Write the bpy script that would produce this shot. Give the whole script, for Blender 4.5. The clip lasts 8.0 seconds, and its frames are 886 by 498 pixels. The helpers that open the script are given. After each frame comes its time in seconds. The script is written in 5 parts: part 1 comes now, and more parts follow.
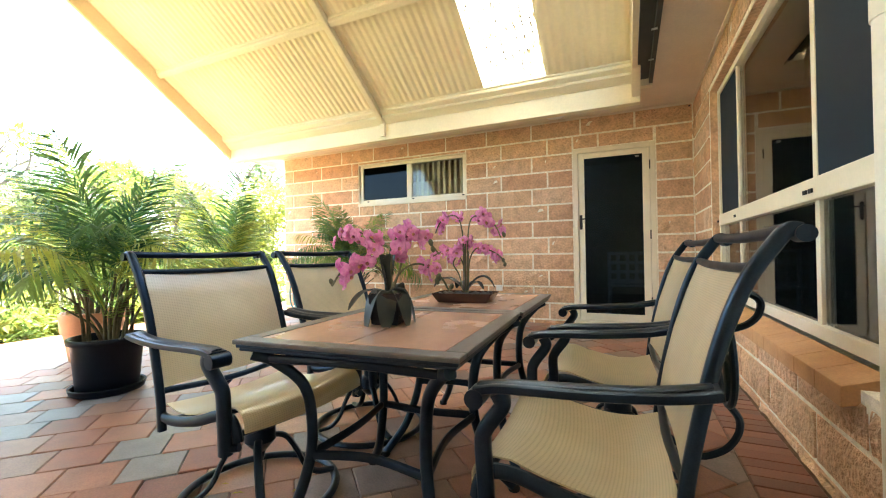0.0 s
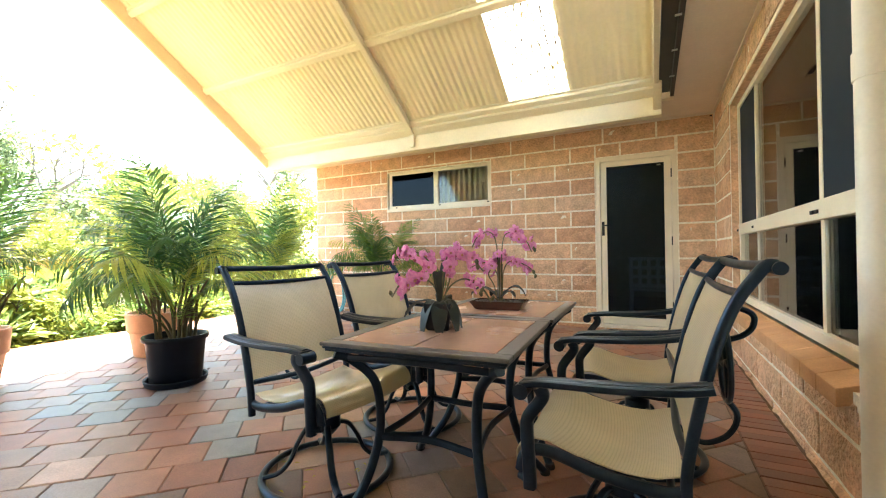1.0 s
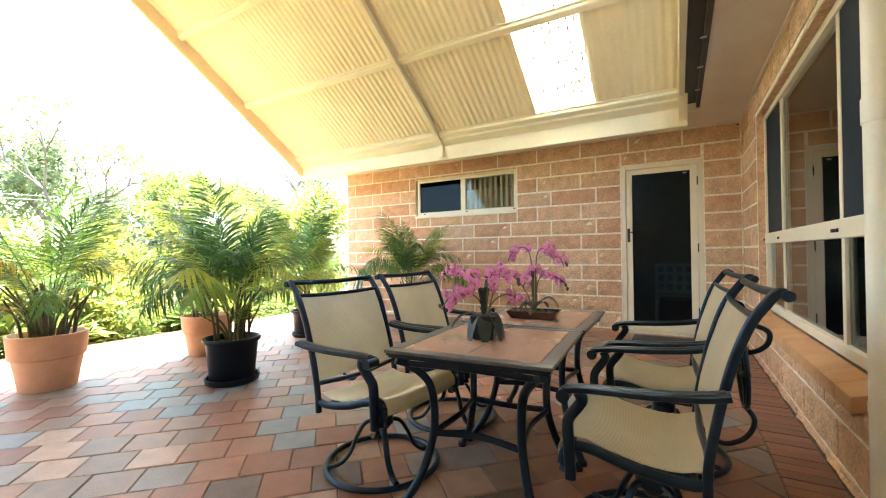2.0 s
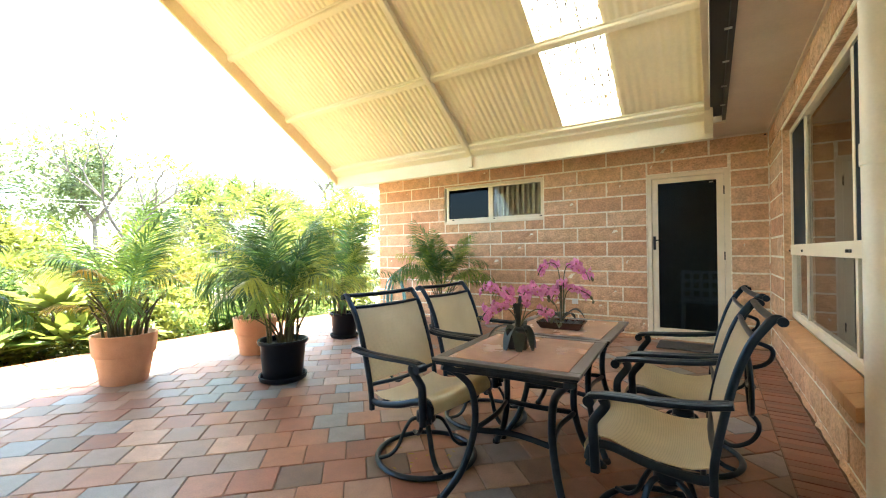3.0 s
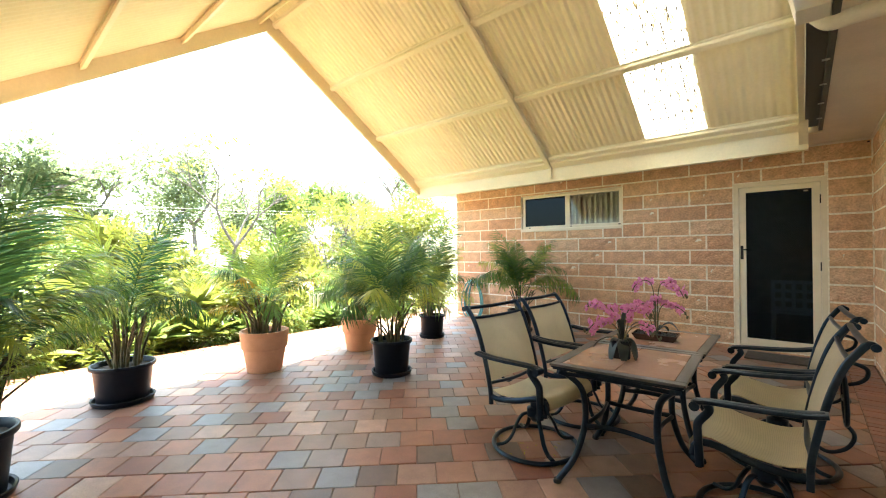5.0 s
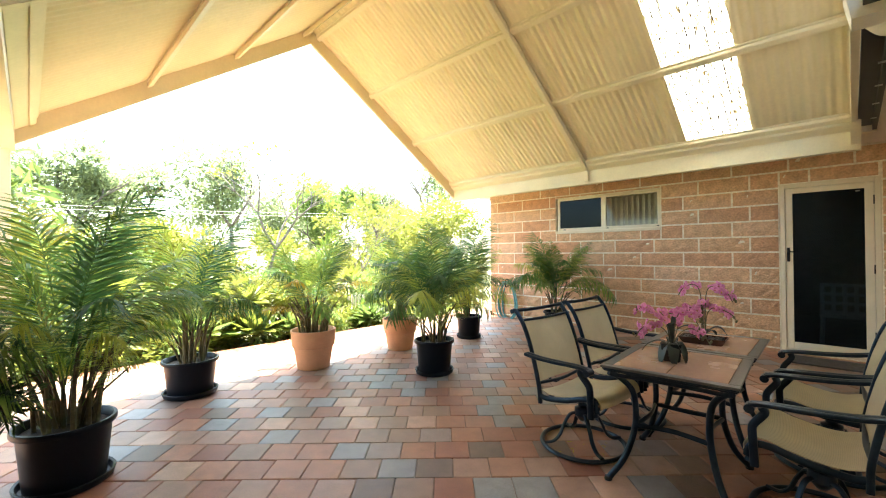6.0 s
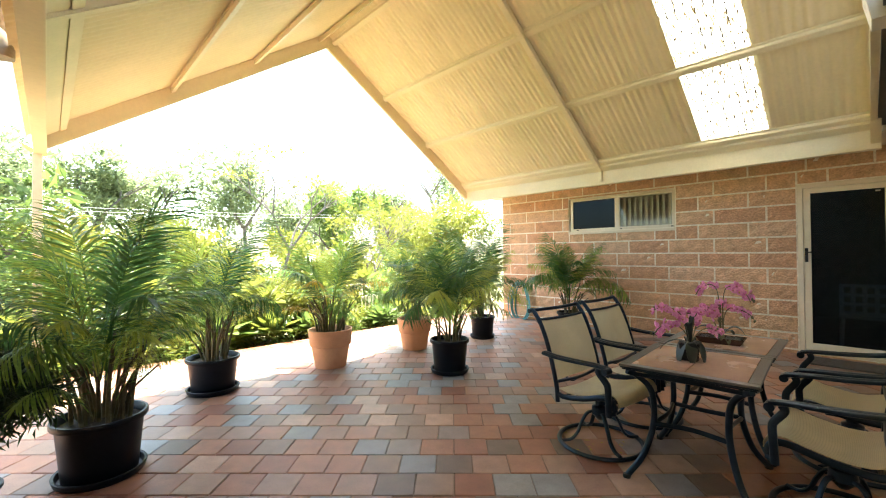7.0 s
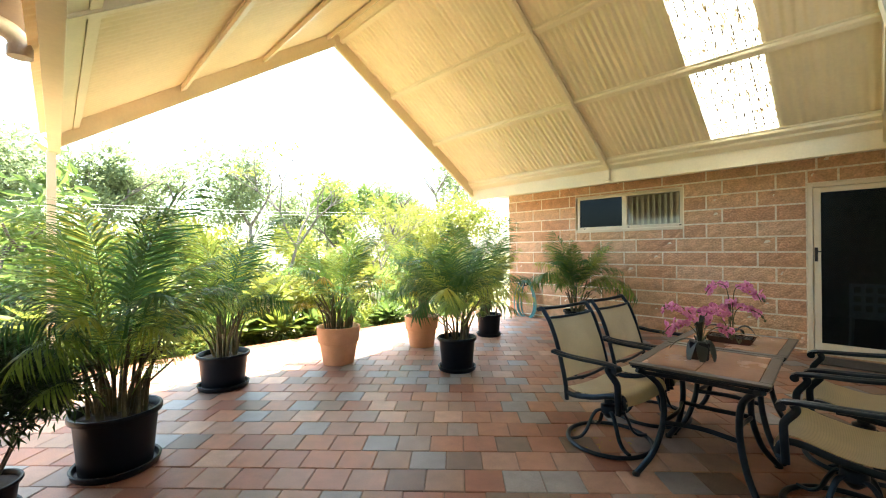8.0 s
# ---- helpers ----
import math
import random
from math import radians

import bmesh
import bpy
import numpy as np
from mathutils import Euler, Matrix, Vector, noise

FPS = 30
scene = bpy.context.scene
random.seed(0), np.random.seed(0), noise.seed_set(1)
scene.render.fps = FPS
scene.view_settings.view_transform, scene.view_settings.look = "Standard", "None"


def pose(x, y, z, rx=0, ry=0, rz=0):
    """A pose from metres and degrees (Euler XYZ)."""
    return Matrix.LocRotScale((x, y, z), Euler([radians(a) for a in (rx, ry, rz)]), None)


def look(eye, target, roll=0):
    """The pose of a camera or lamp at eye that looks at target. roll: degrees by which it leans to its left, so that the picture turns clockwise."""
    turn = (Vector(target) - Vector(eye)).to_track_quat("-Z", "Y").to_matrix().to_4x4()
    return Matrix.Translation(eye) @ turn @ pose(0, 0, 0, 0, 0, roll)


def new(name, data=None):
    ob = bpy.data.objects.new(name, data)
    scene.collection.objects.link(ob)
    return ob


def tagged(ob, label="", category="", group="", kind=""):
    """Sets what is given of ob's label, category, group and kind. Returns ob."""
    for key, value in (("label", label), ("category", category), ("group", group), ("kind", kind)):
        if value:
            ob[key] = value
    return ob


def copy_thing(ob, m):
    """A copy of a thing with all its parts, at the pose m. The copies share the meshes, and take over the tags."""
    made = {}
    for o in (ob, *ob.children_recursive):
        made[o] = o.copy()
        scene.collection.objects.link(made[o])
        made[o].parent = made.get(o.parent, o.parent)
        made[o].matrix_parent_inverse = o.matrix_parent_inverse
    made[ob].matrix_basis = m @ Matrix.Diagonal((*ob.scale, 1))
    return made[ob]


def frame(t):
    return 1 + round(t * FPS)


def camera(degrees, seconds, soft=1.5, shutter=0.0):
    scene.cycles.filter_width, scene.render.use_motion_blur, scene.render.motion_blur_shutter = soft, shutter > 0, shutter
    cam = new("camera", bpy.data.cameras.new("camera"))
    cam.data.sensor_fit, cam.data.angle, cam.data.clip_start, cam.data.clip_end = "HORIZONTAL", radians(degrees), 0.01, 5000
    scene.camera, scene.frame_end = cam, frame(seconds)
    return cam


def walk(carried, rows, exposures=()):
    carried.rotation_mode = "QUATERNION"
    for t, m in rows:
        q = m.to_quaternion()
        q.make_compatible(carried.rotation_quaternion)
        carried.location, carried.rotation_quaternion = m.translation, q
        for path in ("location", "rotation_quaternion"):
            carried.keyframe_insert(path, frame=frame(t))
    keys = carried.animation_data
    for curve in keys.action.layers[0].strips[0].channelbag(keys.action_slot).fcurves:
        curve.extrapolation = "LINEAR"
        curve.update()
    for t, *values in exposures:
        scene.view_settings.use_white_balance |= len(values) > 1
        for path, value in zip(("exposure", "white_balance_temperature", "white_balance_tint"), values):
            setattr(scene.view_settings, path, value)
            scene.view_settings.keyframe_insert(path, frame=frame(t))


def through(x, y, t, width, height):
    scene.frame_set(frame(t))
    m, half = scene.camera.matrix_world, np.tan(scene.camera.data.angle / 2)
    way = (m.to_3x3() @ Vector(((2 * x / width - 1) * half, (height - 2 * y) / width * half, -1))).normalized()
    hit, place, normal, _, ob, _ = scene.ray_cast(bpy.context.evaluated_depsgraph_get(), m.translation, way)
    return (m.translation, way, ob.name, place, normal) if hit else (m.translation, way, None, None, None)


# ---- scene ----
cam = camera(94.15, 8.0, soft=1.1)
ROWS = [
    (0.0, -0.009, 0.008, 0.871, 24.41, 0.61, 0.83),
    (0.5, 0.007, -0.129, 0.901, 25.69, 0.50, 0.74),
    (1.0, 0.011, -0.256, 0.938, 27.04, 0.59, 0.69),
    (1.5, 0.003, -0.373, 0.974, 28.33, 0.63, 0.69),
    (3.0, 0.076, -0.745, 1.118, 33.10, 0.52, 0.54),
    (3.5, 0.101, -0.889, 1.165, 34.72, 0.45, 0.45),
    (4.0, 0.099, -1.016, 1.200, 36.94, 0.48, 0.48),
    (4.5, 0.084, -1.150, 1.230, 39.09, 0.41, 0.45),
    (6.0, 0.033, -1.493, 1.295, 44.84, 0.36, 0.57),
    (6.5, 0.029, -1.545, 1.291, 45.73, 0.49, 0.58),
    (7.0, 0.029, -1.572, 1.291, 46.19, 0.52, 0.62),
    (7.5, 0.026, -1.590, 1.292, 46.52, 0.37, 0.48),
    (8.0, 0.014, -1.611, 1.295, 46.79, 0.21, 0.40),
]
walk(cam, [(t, pose(x, y, z, 90 + pitch, roll, yaw)) for t, x, y, z, yaw, pitch, roll in ROWS],
     exposures=[(0.0, 3.98, 6650, 1), (3.5, 3.63, 6600, 0), (6.0, 3.36, 6900, -1), (8.0, 3.14, 6900, -1)])

# ---- world and sun ----
SUN = Vector((-0.27, 0.13, 1.0)).normalized()
world = bpy.data.worlds.new("world")
scene.world = world
world.use_nodes = True
wn = world.node_tree
sky = wn.nodes.new("ShaderNodeTexSky")
sky.sky_type = "NISHITA"
sky.sun_disc = False
sky.sun_elevation = math.asin(SUN.z)
sky.sun_rotation = math.atan2(SUN.x, SUN.y)
sky.dust_density = 2.6
sky.air_density = 1.0
sky.ozone_density = 1.0
wn.nodes["Background"].inputs[1].default_value = 0.15
wn.links.new(sky.outputs[0], wn.nodes["Background"].inputs[0])
sun_data = bpy.data.lights.new("sun", "SUN")
sun_data.energy = 4.6
sun_data.angle = radians(0.6)
sun_data.color = (1.0, 0.94, 0.85)
sun = new("sun", sun_data)
sun.matrix_world = look(SUN * 30, (0, 0, 0))


# ---- materials ----
def material(name, colours, rough=0.6, metal=0.0, scale=8.0, fine=90.0, bump=0.2, depth=0.004, pick="", vary=0.25,
             see=0.0, spec=0.5, stretch=(1, 1, 1), bump_scale=None):
    """A surface with coarse and fine variation. pick: 'object' or 'island' takes one of the colours for each piece."""
    m = bpy.data.materials.new(name)
    m.use_nodes = True
    t = m.node_tree
    b = t.nodes["Principled BSDF"]
    b.inputs["Roughness"].default_value = rough
    b.inputs["Metallic"].default_value = metal
    b.inputs["Specular IOR Level"].default_value = spec
    geo = t.nodes.new("ShaderNodeNewGeometry")
    mp = t.nodes.new("ShaderNodeMapping")
    mp.inputs["Scale"].default_value = stretch
    t.links.new(geo.outputs["Position"], mp.inputs[0])
    coarse = t.nodes.new("ShaderNodeTexNoise")
    coarse.inputs["Scale"].default_value = scale
    coarse.inputs["Detail"].default_value = 4
    grain = t.nodes.new("ShaderNodeTexNoise")
    grain.inputs["Scale"].default_value = bump_scale or fine
    grain.inputs["Detail"].default_value = 3
    for n in (coarse, grain):
        t.links.new(mp.outputs[0], n.inputs["Vector"])
    ramp = t.nodes.new("ShaderNodeValToRGB")
    els = ramp.color_ramp.elements
    n = len(colours)
    while len(els) < n:
        els.new(0.5)
    for i, c in enumerate(colours):
        els[i].position = i / n if pick else (0.3 + 0.4 * i / max(1, n - 1))
        els[i].color = (*c, 1)
    if pick:
        ramp.color_ramp.interpolation = "CONSTANT"
    source = coarse.outputs[0]
    if pick == "object":
        source = t.nodes.new("ShaderNodeObjectInfo").outputs["Random"]
    if pick == "island":
        source = geo.outputs["Random Per Island"]
    t.links.new(source, ramp.inputs[0])
    # value wear: coarse and fine noise scale the colour up and down
    add = t.nodes.new("ShaderNodeMath")
    add.operation = "ADD"
    t.links.new(coarse.outputs[0], add.inputs[0])
    t.links.new(grain.outputs[0], add.inputs[1])
    rng = t.nodes.new("ShaderNodeMapRange")
    rng.inputs["From Min"].default_value = 0.6
    rng.inputs["From Max"].default_value = 1.4
    rng.inputs["To Min"].default_value = 1 - vary
    rng.inputs["To Max"].default_value = 1 + vary
    t.links.new(add.outputs[0], rng.inputs["Value"])
    mul = t.nodes.new("ShaderNodeVectorMath")
    mul.operation = "SCALE"
    t.links.new(ramp.outputs[0], mul.inputs[0])
    t.links.new(rng.outputs[0], mul.inputs["Scale"])
    t.links.new(mul.outputs[0], b.inputs["Base Color"])
    rr = t.nodes.new("ShaderNodeMapRange")
    rr.inputs["To Min"].default_value = max(0.02, rough - 0.1)
    rr.inputs["To Max"].default_value = min(1, rough + 0.1)
    t.links.new(coarse.outputs[0], rr.inputs["Value"])
    t.links.new(rr.outputs[0], b.inputs["Roughness"])
    if bump:
        bp = t.nodes.new("ShaderNodeBump")
        bp.inputs["Strength"].default_value = bump
        bp.inputs["Distance"].default_value = depth
        t.links.new(grain.outputs[0], bp.inputs["Height"])
        t.links.new(bp.outputs[0], b.inputs["Normal"])
    if see:
        tr = t.nodes.new("ShaderNodeBsdfTranslucent")
        t.links.new(mul.outputs[0], tr.inputs[0])
        mix = t.nodes.new("ShaderNodeMixShader")
        mix.inputs[0].default_value = see
        t.links.new(b.outputs[0], mix.inputs[1])
        t.links.new(tr.outputs[0], mix.inputs[2])
        t.links.new(mix.outputs[0], t.nodes["Material Output"].inputs[0])
    return m


def pane_material(name, tint, through, rough=0.02, ior=1.5, sheen=(1, 1, 1)):
    """Clear or tinted glass: what passes straight through, and a mirror image by Fresnel."""
    m = bpy.data.materials.new(name)
    m.use_nodes = True
    t = m.node_tree
    t.nodes.remove(t.nodes["Principled BSDF"])
    clear = t.nodes.new("ShaderNodeBsdfTransparent")
    clear.inputs[0].default_value = (*[through * c for c in tint], 1)
    gloss = t.nodes.new("ShaderNodeBsdfGlossy")
    gloss.inputs["Roughness"].default_value = rough
    gloss.inputs[0].default_value = (*sheen, 1)
    fr = t.nodes.new("ShaderNodeFresnel")
    fr.inputs[0].default_value = ior
    mix = t.nodes.new("ShaderNodeMixShader")
    t.links.new(fr.outputs[0], mix.inputs[0])
    t.links.new(clear.outputs[0], mix.inputs[1])
    t.links.new(gloss.outputs[0], mix.inputs[2])
    t.links.new(mix.outputs[0], t.nodes["Material Output"].inputs[0])
    return m


PAVER_COLOURS = [(0.35, 0.165, 0.10), (0.29, 0.13, 0.085), (0.26, 0.165, 0.12), (0.30, 0.175, 0.125), (0.27, 0.205, 0.175),
                 (0.33, 0.165, 0.11), (0.235, 0.225, 0.225), (0.42, 0.265, 0.19), (0.24, 0.10, 0.066), (0.32, 0.19, 0.14), (0.17, 0.115, 0.09), (0.33, 0.16, 0.10)]
M_PAVER = material("clay_paver", PAVER_COLOURS, rough=0.50, spec=0.45, scale=9, fine=160, bump=0.25, depth=0.002, pick="object", vary=0.32)
M_PAVERS = material("clay_paver_field", PAVER_COLOURS, rough=0.50, spec=0.45, scale=9, fine=160, bump=0.25, depth=0.002, pick="island", vary=0.32)
M_BORDER = material("clay_border", [(0.26, 0.10, 0.065), (0.22, 0.085, 0.056), (0.28, 0.12, 0.078), (0.20, 0.09, 0.065)], rough=0.36, scale=9, fine=160, bump=0.25, depth=0.002, pick="island", vary=0.3)
M_SAND = material("joint_sand", [(0.13, 0.085, 0.06), (0.20, 0.14, 0.10)], rough=0.95, scale=20, fine=300, bump=0.4)
BLOCK_COLOURS = [(0.65, 0.41, 0.245), (0.68, 0.435, 0.265), (0.62, 0.37, 0.22), (0.66, 0.415, 0.25), (0.60, 0.345, 0.205), (0.69, 0.46, 0.295)]
M_BLOCK = material("split_block", BLOCK_COLOURS, rough=0.9, scale=9, fine=45, bump=1.0, depth=0.024, pick="object", vary=0.32)
M_MORTAR = material("mortar", [(0.85, 0.77, 0.62), (0.89, 0.82, 0.68)], rough=0.95, scale=30, fine=220, bump=0.4)
M_CREAM = material("cream_paint", [(0.80, 0.70, 0.48), (0.83, 0.73, 0.515)], rough=0.45, scale=3, fine=40, bump=0.05, vary=0.06)
M_SHEET = material("cream_sheet", [(0.82, 0.70, 0.46), (0.85, 0.73, 0.495)], rough=0.42, scale=2.5, fine=30, bump=0.03, vary=0.06)
M_SOFFIT = material("soffit_paint", [(0.72, 0.61, 0.48), (0.75, 0.645, 0.515)], rough=0.8, scale=3, fine=60, bump=0.05, vary=0.06)
M_FRAME = material("cream_frame", [(0.76, 0.68, 0.52), (0.79, 0.71, 0.555)], rough=0.4, scale=6, fine=80, bump=0.03, vary=0.05)
M_GUTTER = material("dark_gutter", [(0.035, 0.035, 0.028), (0.05, 0.048, 0.04)], rough=0.5, scale=6, bump=0.05)
M_PIPE = material("cream_pipe", [(0.74, 0.68, 0.56), (0.78, 0.72, 0.6)], rough=0.45, scale=5, bump=0.05, vary=0.06)
M_IRON = material("dark_powder_coat", [(0.013, 0.024, 0.040), (0.021, 0.036, 0.056)], rough=0.36, metal=0.8, scale=12, fine=300, bump=0.08, depth=0.001, vary=0.2)
M_SLING = material("woven_sling", [(0.62, 0.53, 0.325), (0.68, 0.59, 0.375)], rough=0.42, spec=0.8, scale=5, fine=420, bump=0.12, depth=0.0006, vary=0.10, see=0.25)


def weave(m, across=0.0085, along=0.0075, dark=0.66):
    """Gives a fabric the threads and small gaps of its weave."""
    t = m.node_tree
    b = t.nodes["Principled BSDF"]
    tc = t.nodes.new("ShaderNodeTexCoord")
    sp = t.nodes.new("ShaderNodeSeparateXYZ")
    t.links.new(tc.outputs["Object"], sp.inputs[0])

    def op(kind, a, c, d=None):
        n = t.nodes.new("ShaderNodeMath")
        n.operation = kind
        for i, q in enumerate((a, c) if d is None else (a, c, d)):
            if isinstance(q, (int, float)):
                n.inputs[i].default_value = q
            else:
                t.links.new(q, n.inputs[i])
        return n.outputs[0]
    run = op("SUBTRACT", sp.outputs[2], sp.outputs[0])
    u = op("SINE", op("MULTIPLY", run, 2 * math.pi / along), 0.0)
    v = op("SINE", op("MULTIPLY", sp.outputs[1], 2 * math.pi / across), 0.0)
    gap = op("MAXIMUM", op("MULTIPLY_ADD", u, 0.7, op("MULTIPLY", v, 0.45)), 0.0)
    mul = t.nodes.new("ShaderNodeVectorMath")
    mul.operation = "SCALE"
    src = b.inputs["Base Color"].links[0].from_socket
    t.links.new(src, mul.inputs[0])
    t.links.new(op("MULTIPLY_ADD", gap, dark - 1, 1.10), mul.inputs["Scale"])
    t.links.new(mul.outputs[0], b.inputs["Base Color"])
    bp = t.nodes.new("ShaderNodeBump")
    bp.inputs["Strength"].default_value = 0.4
    bp.inputs["Distance"].default_value = 0.0008
    bp.invert = True
    t.links.new(gap, bp.inputs["Height"])
    t.links.new(bp.outputs[0], b.inputs["Normal"])


weave(M_SLING)
M_SLING.node_tree.nodes["Principled BSDF"].inputs["Coat Weight"].default_value = 1.0
M_SLING.node_tree.nodes["Principled BSDF"].inputs["Coat Roughness"].default_value = 0.26
M_SLING.node_tree.nodes["Principled BSDF"].inputs["Coat IOR"].default_value = 2.2
M_SLING.node_tree.nodes["Principled BSDF"].inputs["Sheen Weight"].default_value = 0.25
M_SLING.node_tree.nodes["Principled BSDF"].inputs["Sheen Roughness"].default_value = 0.4
M_TILE = material("table_tile", [(0.34, 0.195, 0.13), (0.43, 0.26, 0.175)], rough=0.26, scale=5, fine=50, bump=0.05, vary=0.14)
M_TILE_EDGE = material("table_edge", [(0.07, 0.07, 0.066), (0.105, 0.104, 0.098)], rough=0.32, scale=20, fine=200, bump=0.12, vary=0.2)
M_TERRACOTTA = material("terracotta", [(0.68, 0.35, 0.20), (0.72, 0.40, 0.24)], rough=0.8, scale=6, fine=120, bump=0.15, vary=0.12)
M_BLACKPOT = material("black_plastic", [(0.003, 0.0045, 0.008), (0.005, 0.0065, 0.011)], rough=0.4, scale=10, fine=90, bump=0.05, vary=0.15, spec=0.2)
M_SOIL = material("potting_soil", [(0.03, 0.02, 0.013), (0.06, 0.042, 0.028)], rough=0.95, scale=30, fine=200, bump=0.8)
M_FROND = material("palm_leaf", [(0.07, 0.17, 0.055), (0.15, 0.26, 0.06), (0.09, 0.19, 0.06), (0.24, 0.36, 0.07), (0.38, 0.46, 0.085), (0.12, 0.24, 0.065), (0.46, 0.51, 0.10), (0.20, 0.32, 0.07), (0.11, 0.21, 0.06)], rough=0.32, scale=3.5, fine=60, bump=0.05, pick="object", vary=0.35, see=0.6)
M_FROND_DRY = material("palm_leaf_yellow", [(0.36, 0.30, 0.03), (0.45, 0.36, 0.05)], rough=0.5, scale=4, fine=60, bump=0.05, vary=0.2, see=0.4)
M_CANE = material("palm_cane", [(0.065, 0.055, 0.02), (0.11, 0.085, 0.035), (0.05, 0.055, 0.018)], rough=0.6, scale=12, fine=80, bump=0.2, vary=0.3)
M_GLASS = pane_material("window_glass", (0.95, 0.98, 0.96), 0.88, ior=1.8)
M_GLASS_THIN = pane_material("thin_glass", (0.95, 0.98, 0.96), 0.92, ior=1.35)
M_SCREEN = material("dark_screen", [(0.012, 0.022, 0.034), (0.016, 0.027, 0.040)], spec=0.08, rough=0.5, scale=2, fine=700, bump=0.1, depth=0.0005, vary=0.1)
M_MESH_DOOR = pane_material("security_mesh", (0.85, 0.95, 1.0), 0.55, rough=0.3, ior=1.38, sheen=(0.5, 0.68, 0.85))
M_DARK = material("room_dark", [(0.05, 0.045, 0.04), (0.07, 0.06, 0.05)], rough=0.9, bump=0)
M_ROOM = material("room_paint", [(0.55, 0.5, 0.42), (0.6, 0.54, 0.46)], rough=0.9, bump=0.05)
M_BLIND = material("blind_fabric", [(0.62, 0.55, 0.4), (0.68, 0.6, 0.45)], rough=0.85, scale=6, fine=300, bump=0.1, vary=0.1, see=0.2)
M_LINTEL = material("sill_brick", [(0.56, 0.29, 0.13), (0.6, 0.33, 0.16)], rough=0.75, scale=8, fine=120, bump=0.2, pick="", vary=0.14)
M_RUBBER = material("black_rubber", [(0.012, 0.012, 0.012), (0.02, 0.02, 0.02)], rough=0.8, bump=0.2)
M_METAL = material("zinc_metal", [(0.6, 0.6, 0.58), (0.68, 0.68, 0.66)], rough=0.35, metal=1.0, bump=0.02)
M_WHITE = material("white_plastic", [(0.75, 0.75, 0.74), (0.8, 0.8, 0.79)], rough=0.4, bump=0.02, vary=0.05)


# ---- building helpers ----
def part(name, bm, mat, parent=None, label="", smooth=False):
    """Links a bmesh as one mesh object, under a thing or a part when one is given."""
    me = bpy.data.meshes.new(name)
    bmesh.ops.recalc_face_normals(bm, faces=bm.faces)
    bm.to_mesh(me)
    bm.free()
    me.materials.append(mat)
    if smooth:
        me.shade_smooth()
        me.set_sharp_from_angle(angle=radians(40))
    ob = new(name, me)
    ob.parent = parent
    return tagged(ob, label)


def piece(name, me, m, parent=None):
    """An object of its own on shared mesh data, at the pose m in its parent's space."""
    ob = new(name, me)
    ob.parent = parent
    ob.matrix_basis = m
    return ob


def thing(name, label, category, group="", kind="", at=None):
    ob = tagged(new(name), label, category, group, kind)
    if at is not None:
        ob.matrix_basis = at
    return ob


def box(bm, x0, x1, y0, y1, z0, z1, bevel=0.0):
    r = bmesh.ops.create_cube(bm, size=1)
    bmesh.ops.scale(bm, vec=(x1 - x0, y1 - y0, z1 - z0), verts=r["verts"])
    bmesh.ops.translate(bm, vec=((x0 + x1) / 2, (y0 + y1) / 2, (z0 + z1) / 2), verts=r["verts"])
    if bevel:
        edges = {e for v in r["verts"] for e in v.link_edges}
        bmesh.ops.bevel(bm, geom=list(edges), offset=bevel, segments=2, affect="EDGES", profile=0.6)
    return bm


def boxes(*rows, bevel=0.0):
    bm = bmesh.new()
    for r in rows:
        box(bm, *r, bevel=bevel)
    return bm


def smooth_path(points, steps=6):
    """Catmull-Rom curve through the points."""
    p = [Vector(q) for q in points]
    p = [2 * p[0] - p[1], *p, 2 * p[-1] - p[-2]]
    out = []
    for i in range(1, len(p) - 2):
        for k in range(steps):
            t = k / steps
            out.append(0.5 * (2 * p[i] + (p[i + 1] - p[i - 1]) * t + (2 * p[i - 1] - 5 * p[i] + 4 * p[i + 1] - p[i + 2]) * t * t
                              + (3 * p[i] - p[i - 1] - 3 * p[i + 1] + p[i + 2]) * t ** 3))
    out.append(p[-2])
    return out


def sweep(bm, path, ru, rv=None, sides=8, up=(0, 0, 1), closed=False, taper=None, square=1.0):
    """A rounded bar along a path: ru across, rv along up, carried on without twist."""
    rv = rv or ru
    n = len(path)
    rings = []
    top = None
    for i, c in enumerate(path):
        a = path[(i - 1) % n] if (closed or i) else path[0]
        b = path[(i + 1) % n] if (closed or i < n - 1) else path[-1]
        d = (b - a).normalized()
        if top is None:
            top = Vector(up)
            if abs(d.dot(top)) > 0.9:
                top = Vector((1, 0, 0)) if abs(d.x) < 0.9 else Vector((0, 0, 1))
        top = (top - d * top.dot(d)).normalized()
        side = d.cross(top)
        k = taper(i / (n - 1)) if taper else 1
        rings.append([bm.verts.new(c + side * ru * k * math.copysign(abs(math.cos(s)) ** square, math.cos(s)) + top * rv * k * math.copysign(abs(math.sin(s)) ** square, math.sin(s)))
                      for s in (2 * math.pi * j / sides for j in range(sides))])
    for i in range(n if closed else n - 1):
        r, q = rings[i], rings[(i + 1) % n]
        for j in range(sides):
            bm.faces.new((r[j], r[(j + 1) % sides], q[(j + 1) % sides], q[j]))
    if not closed:
        bm.faces.new(rings[0])
        bm.faces.new(rings[-1])
    return bm


def bar(points, ru, rv=None, steps=6, sides=8, up=(0, 0, 1), taper=None, square=1.0):
    return sweep(bmesh.new(), smooth_path(points, steps), ru, rv, sides, up, taper=taper, square=square)


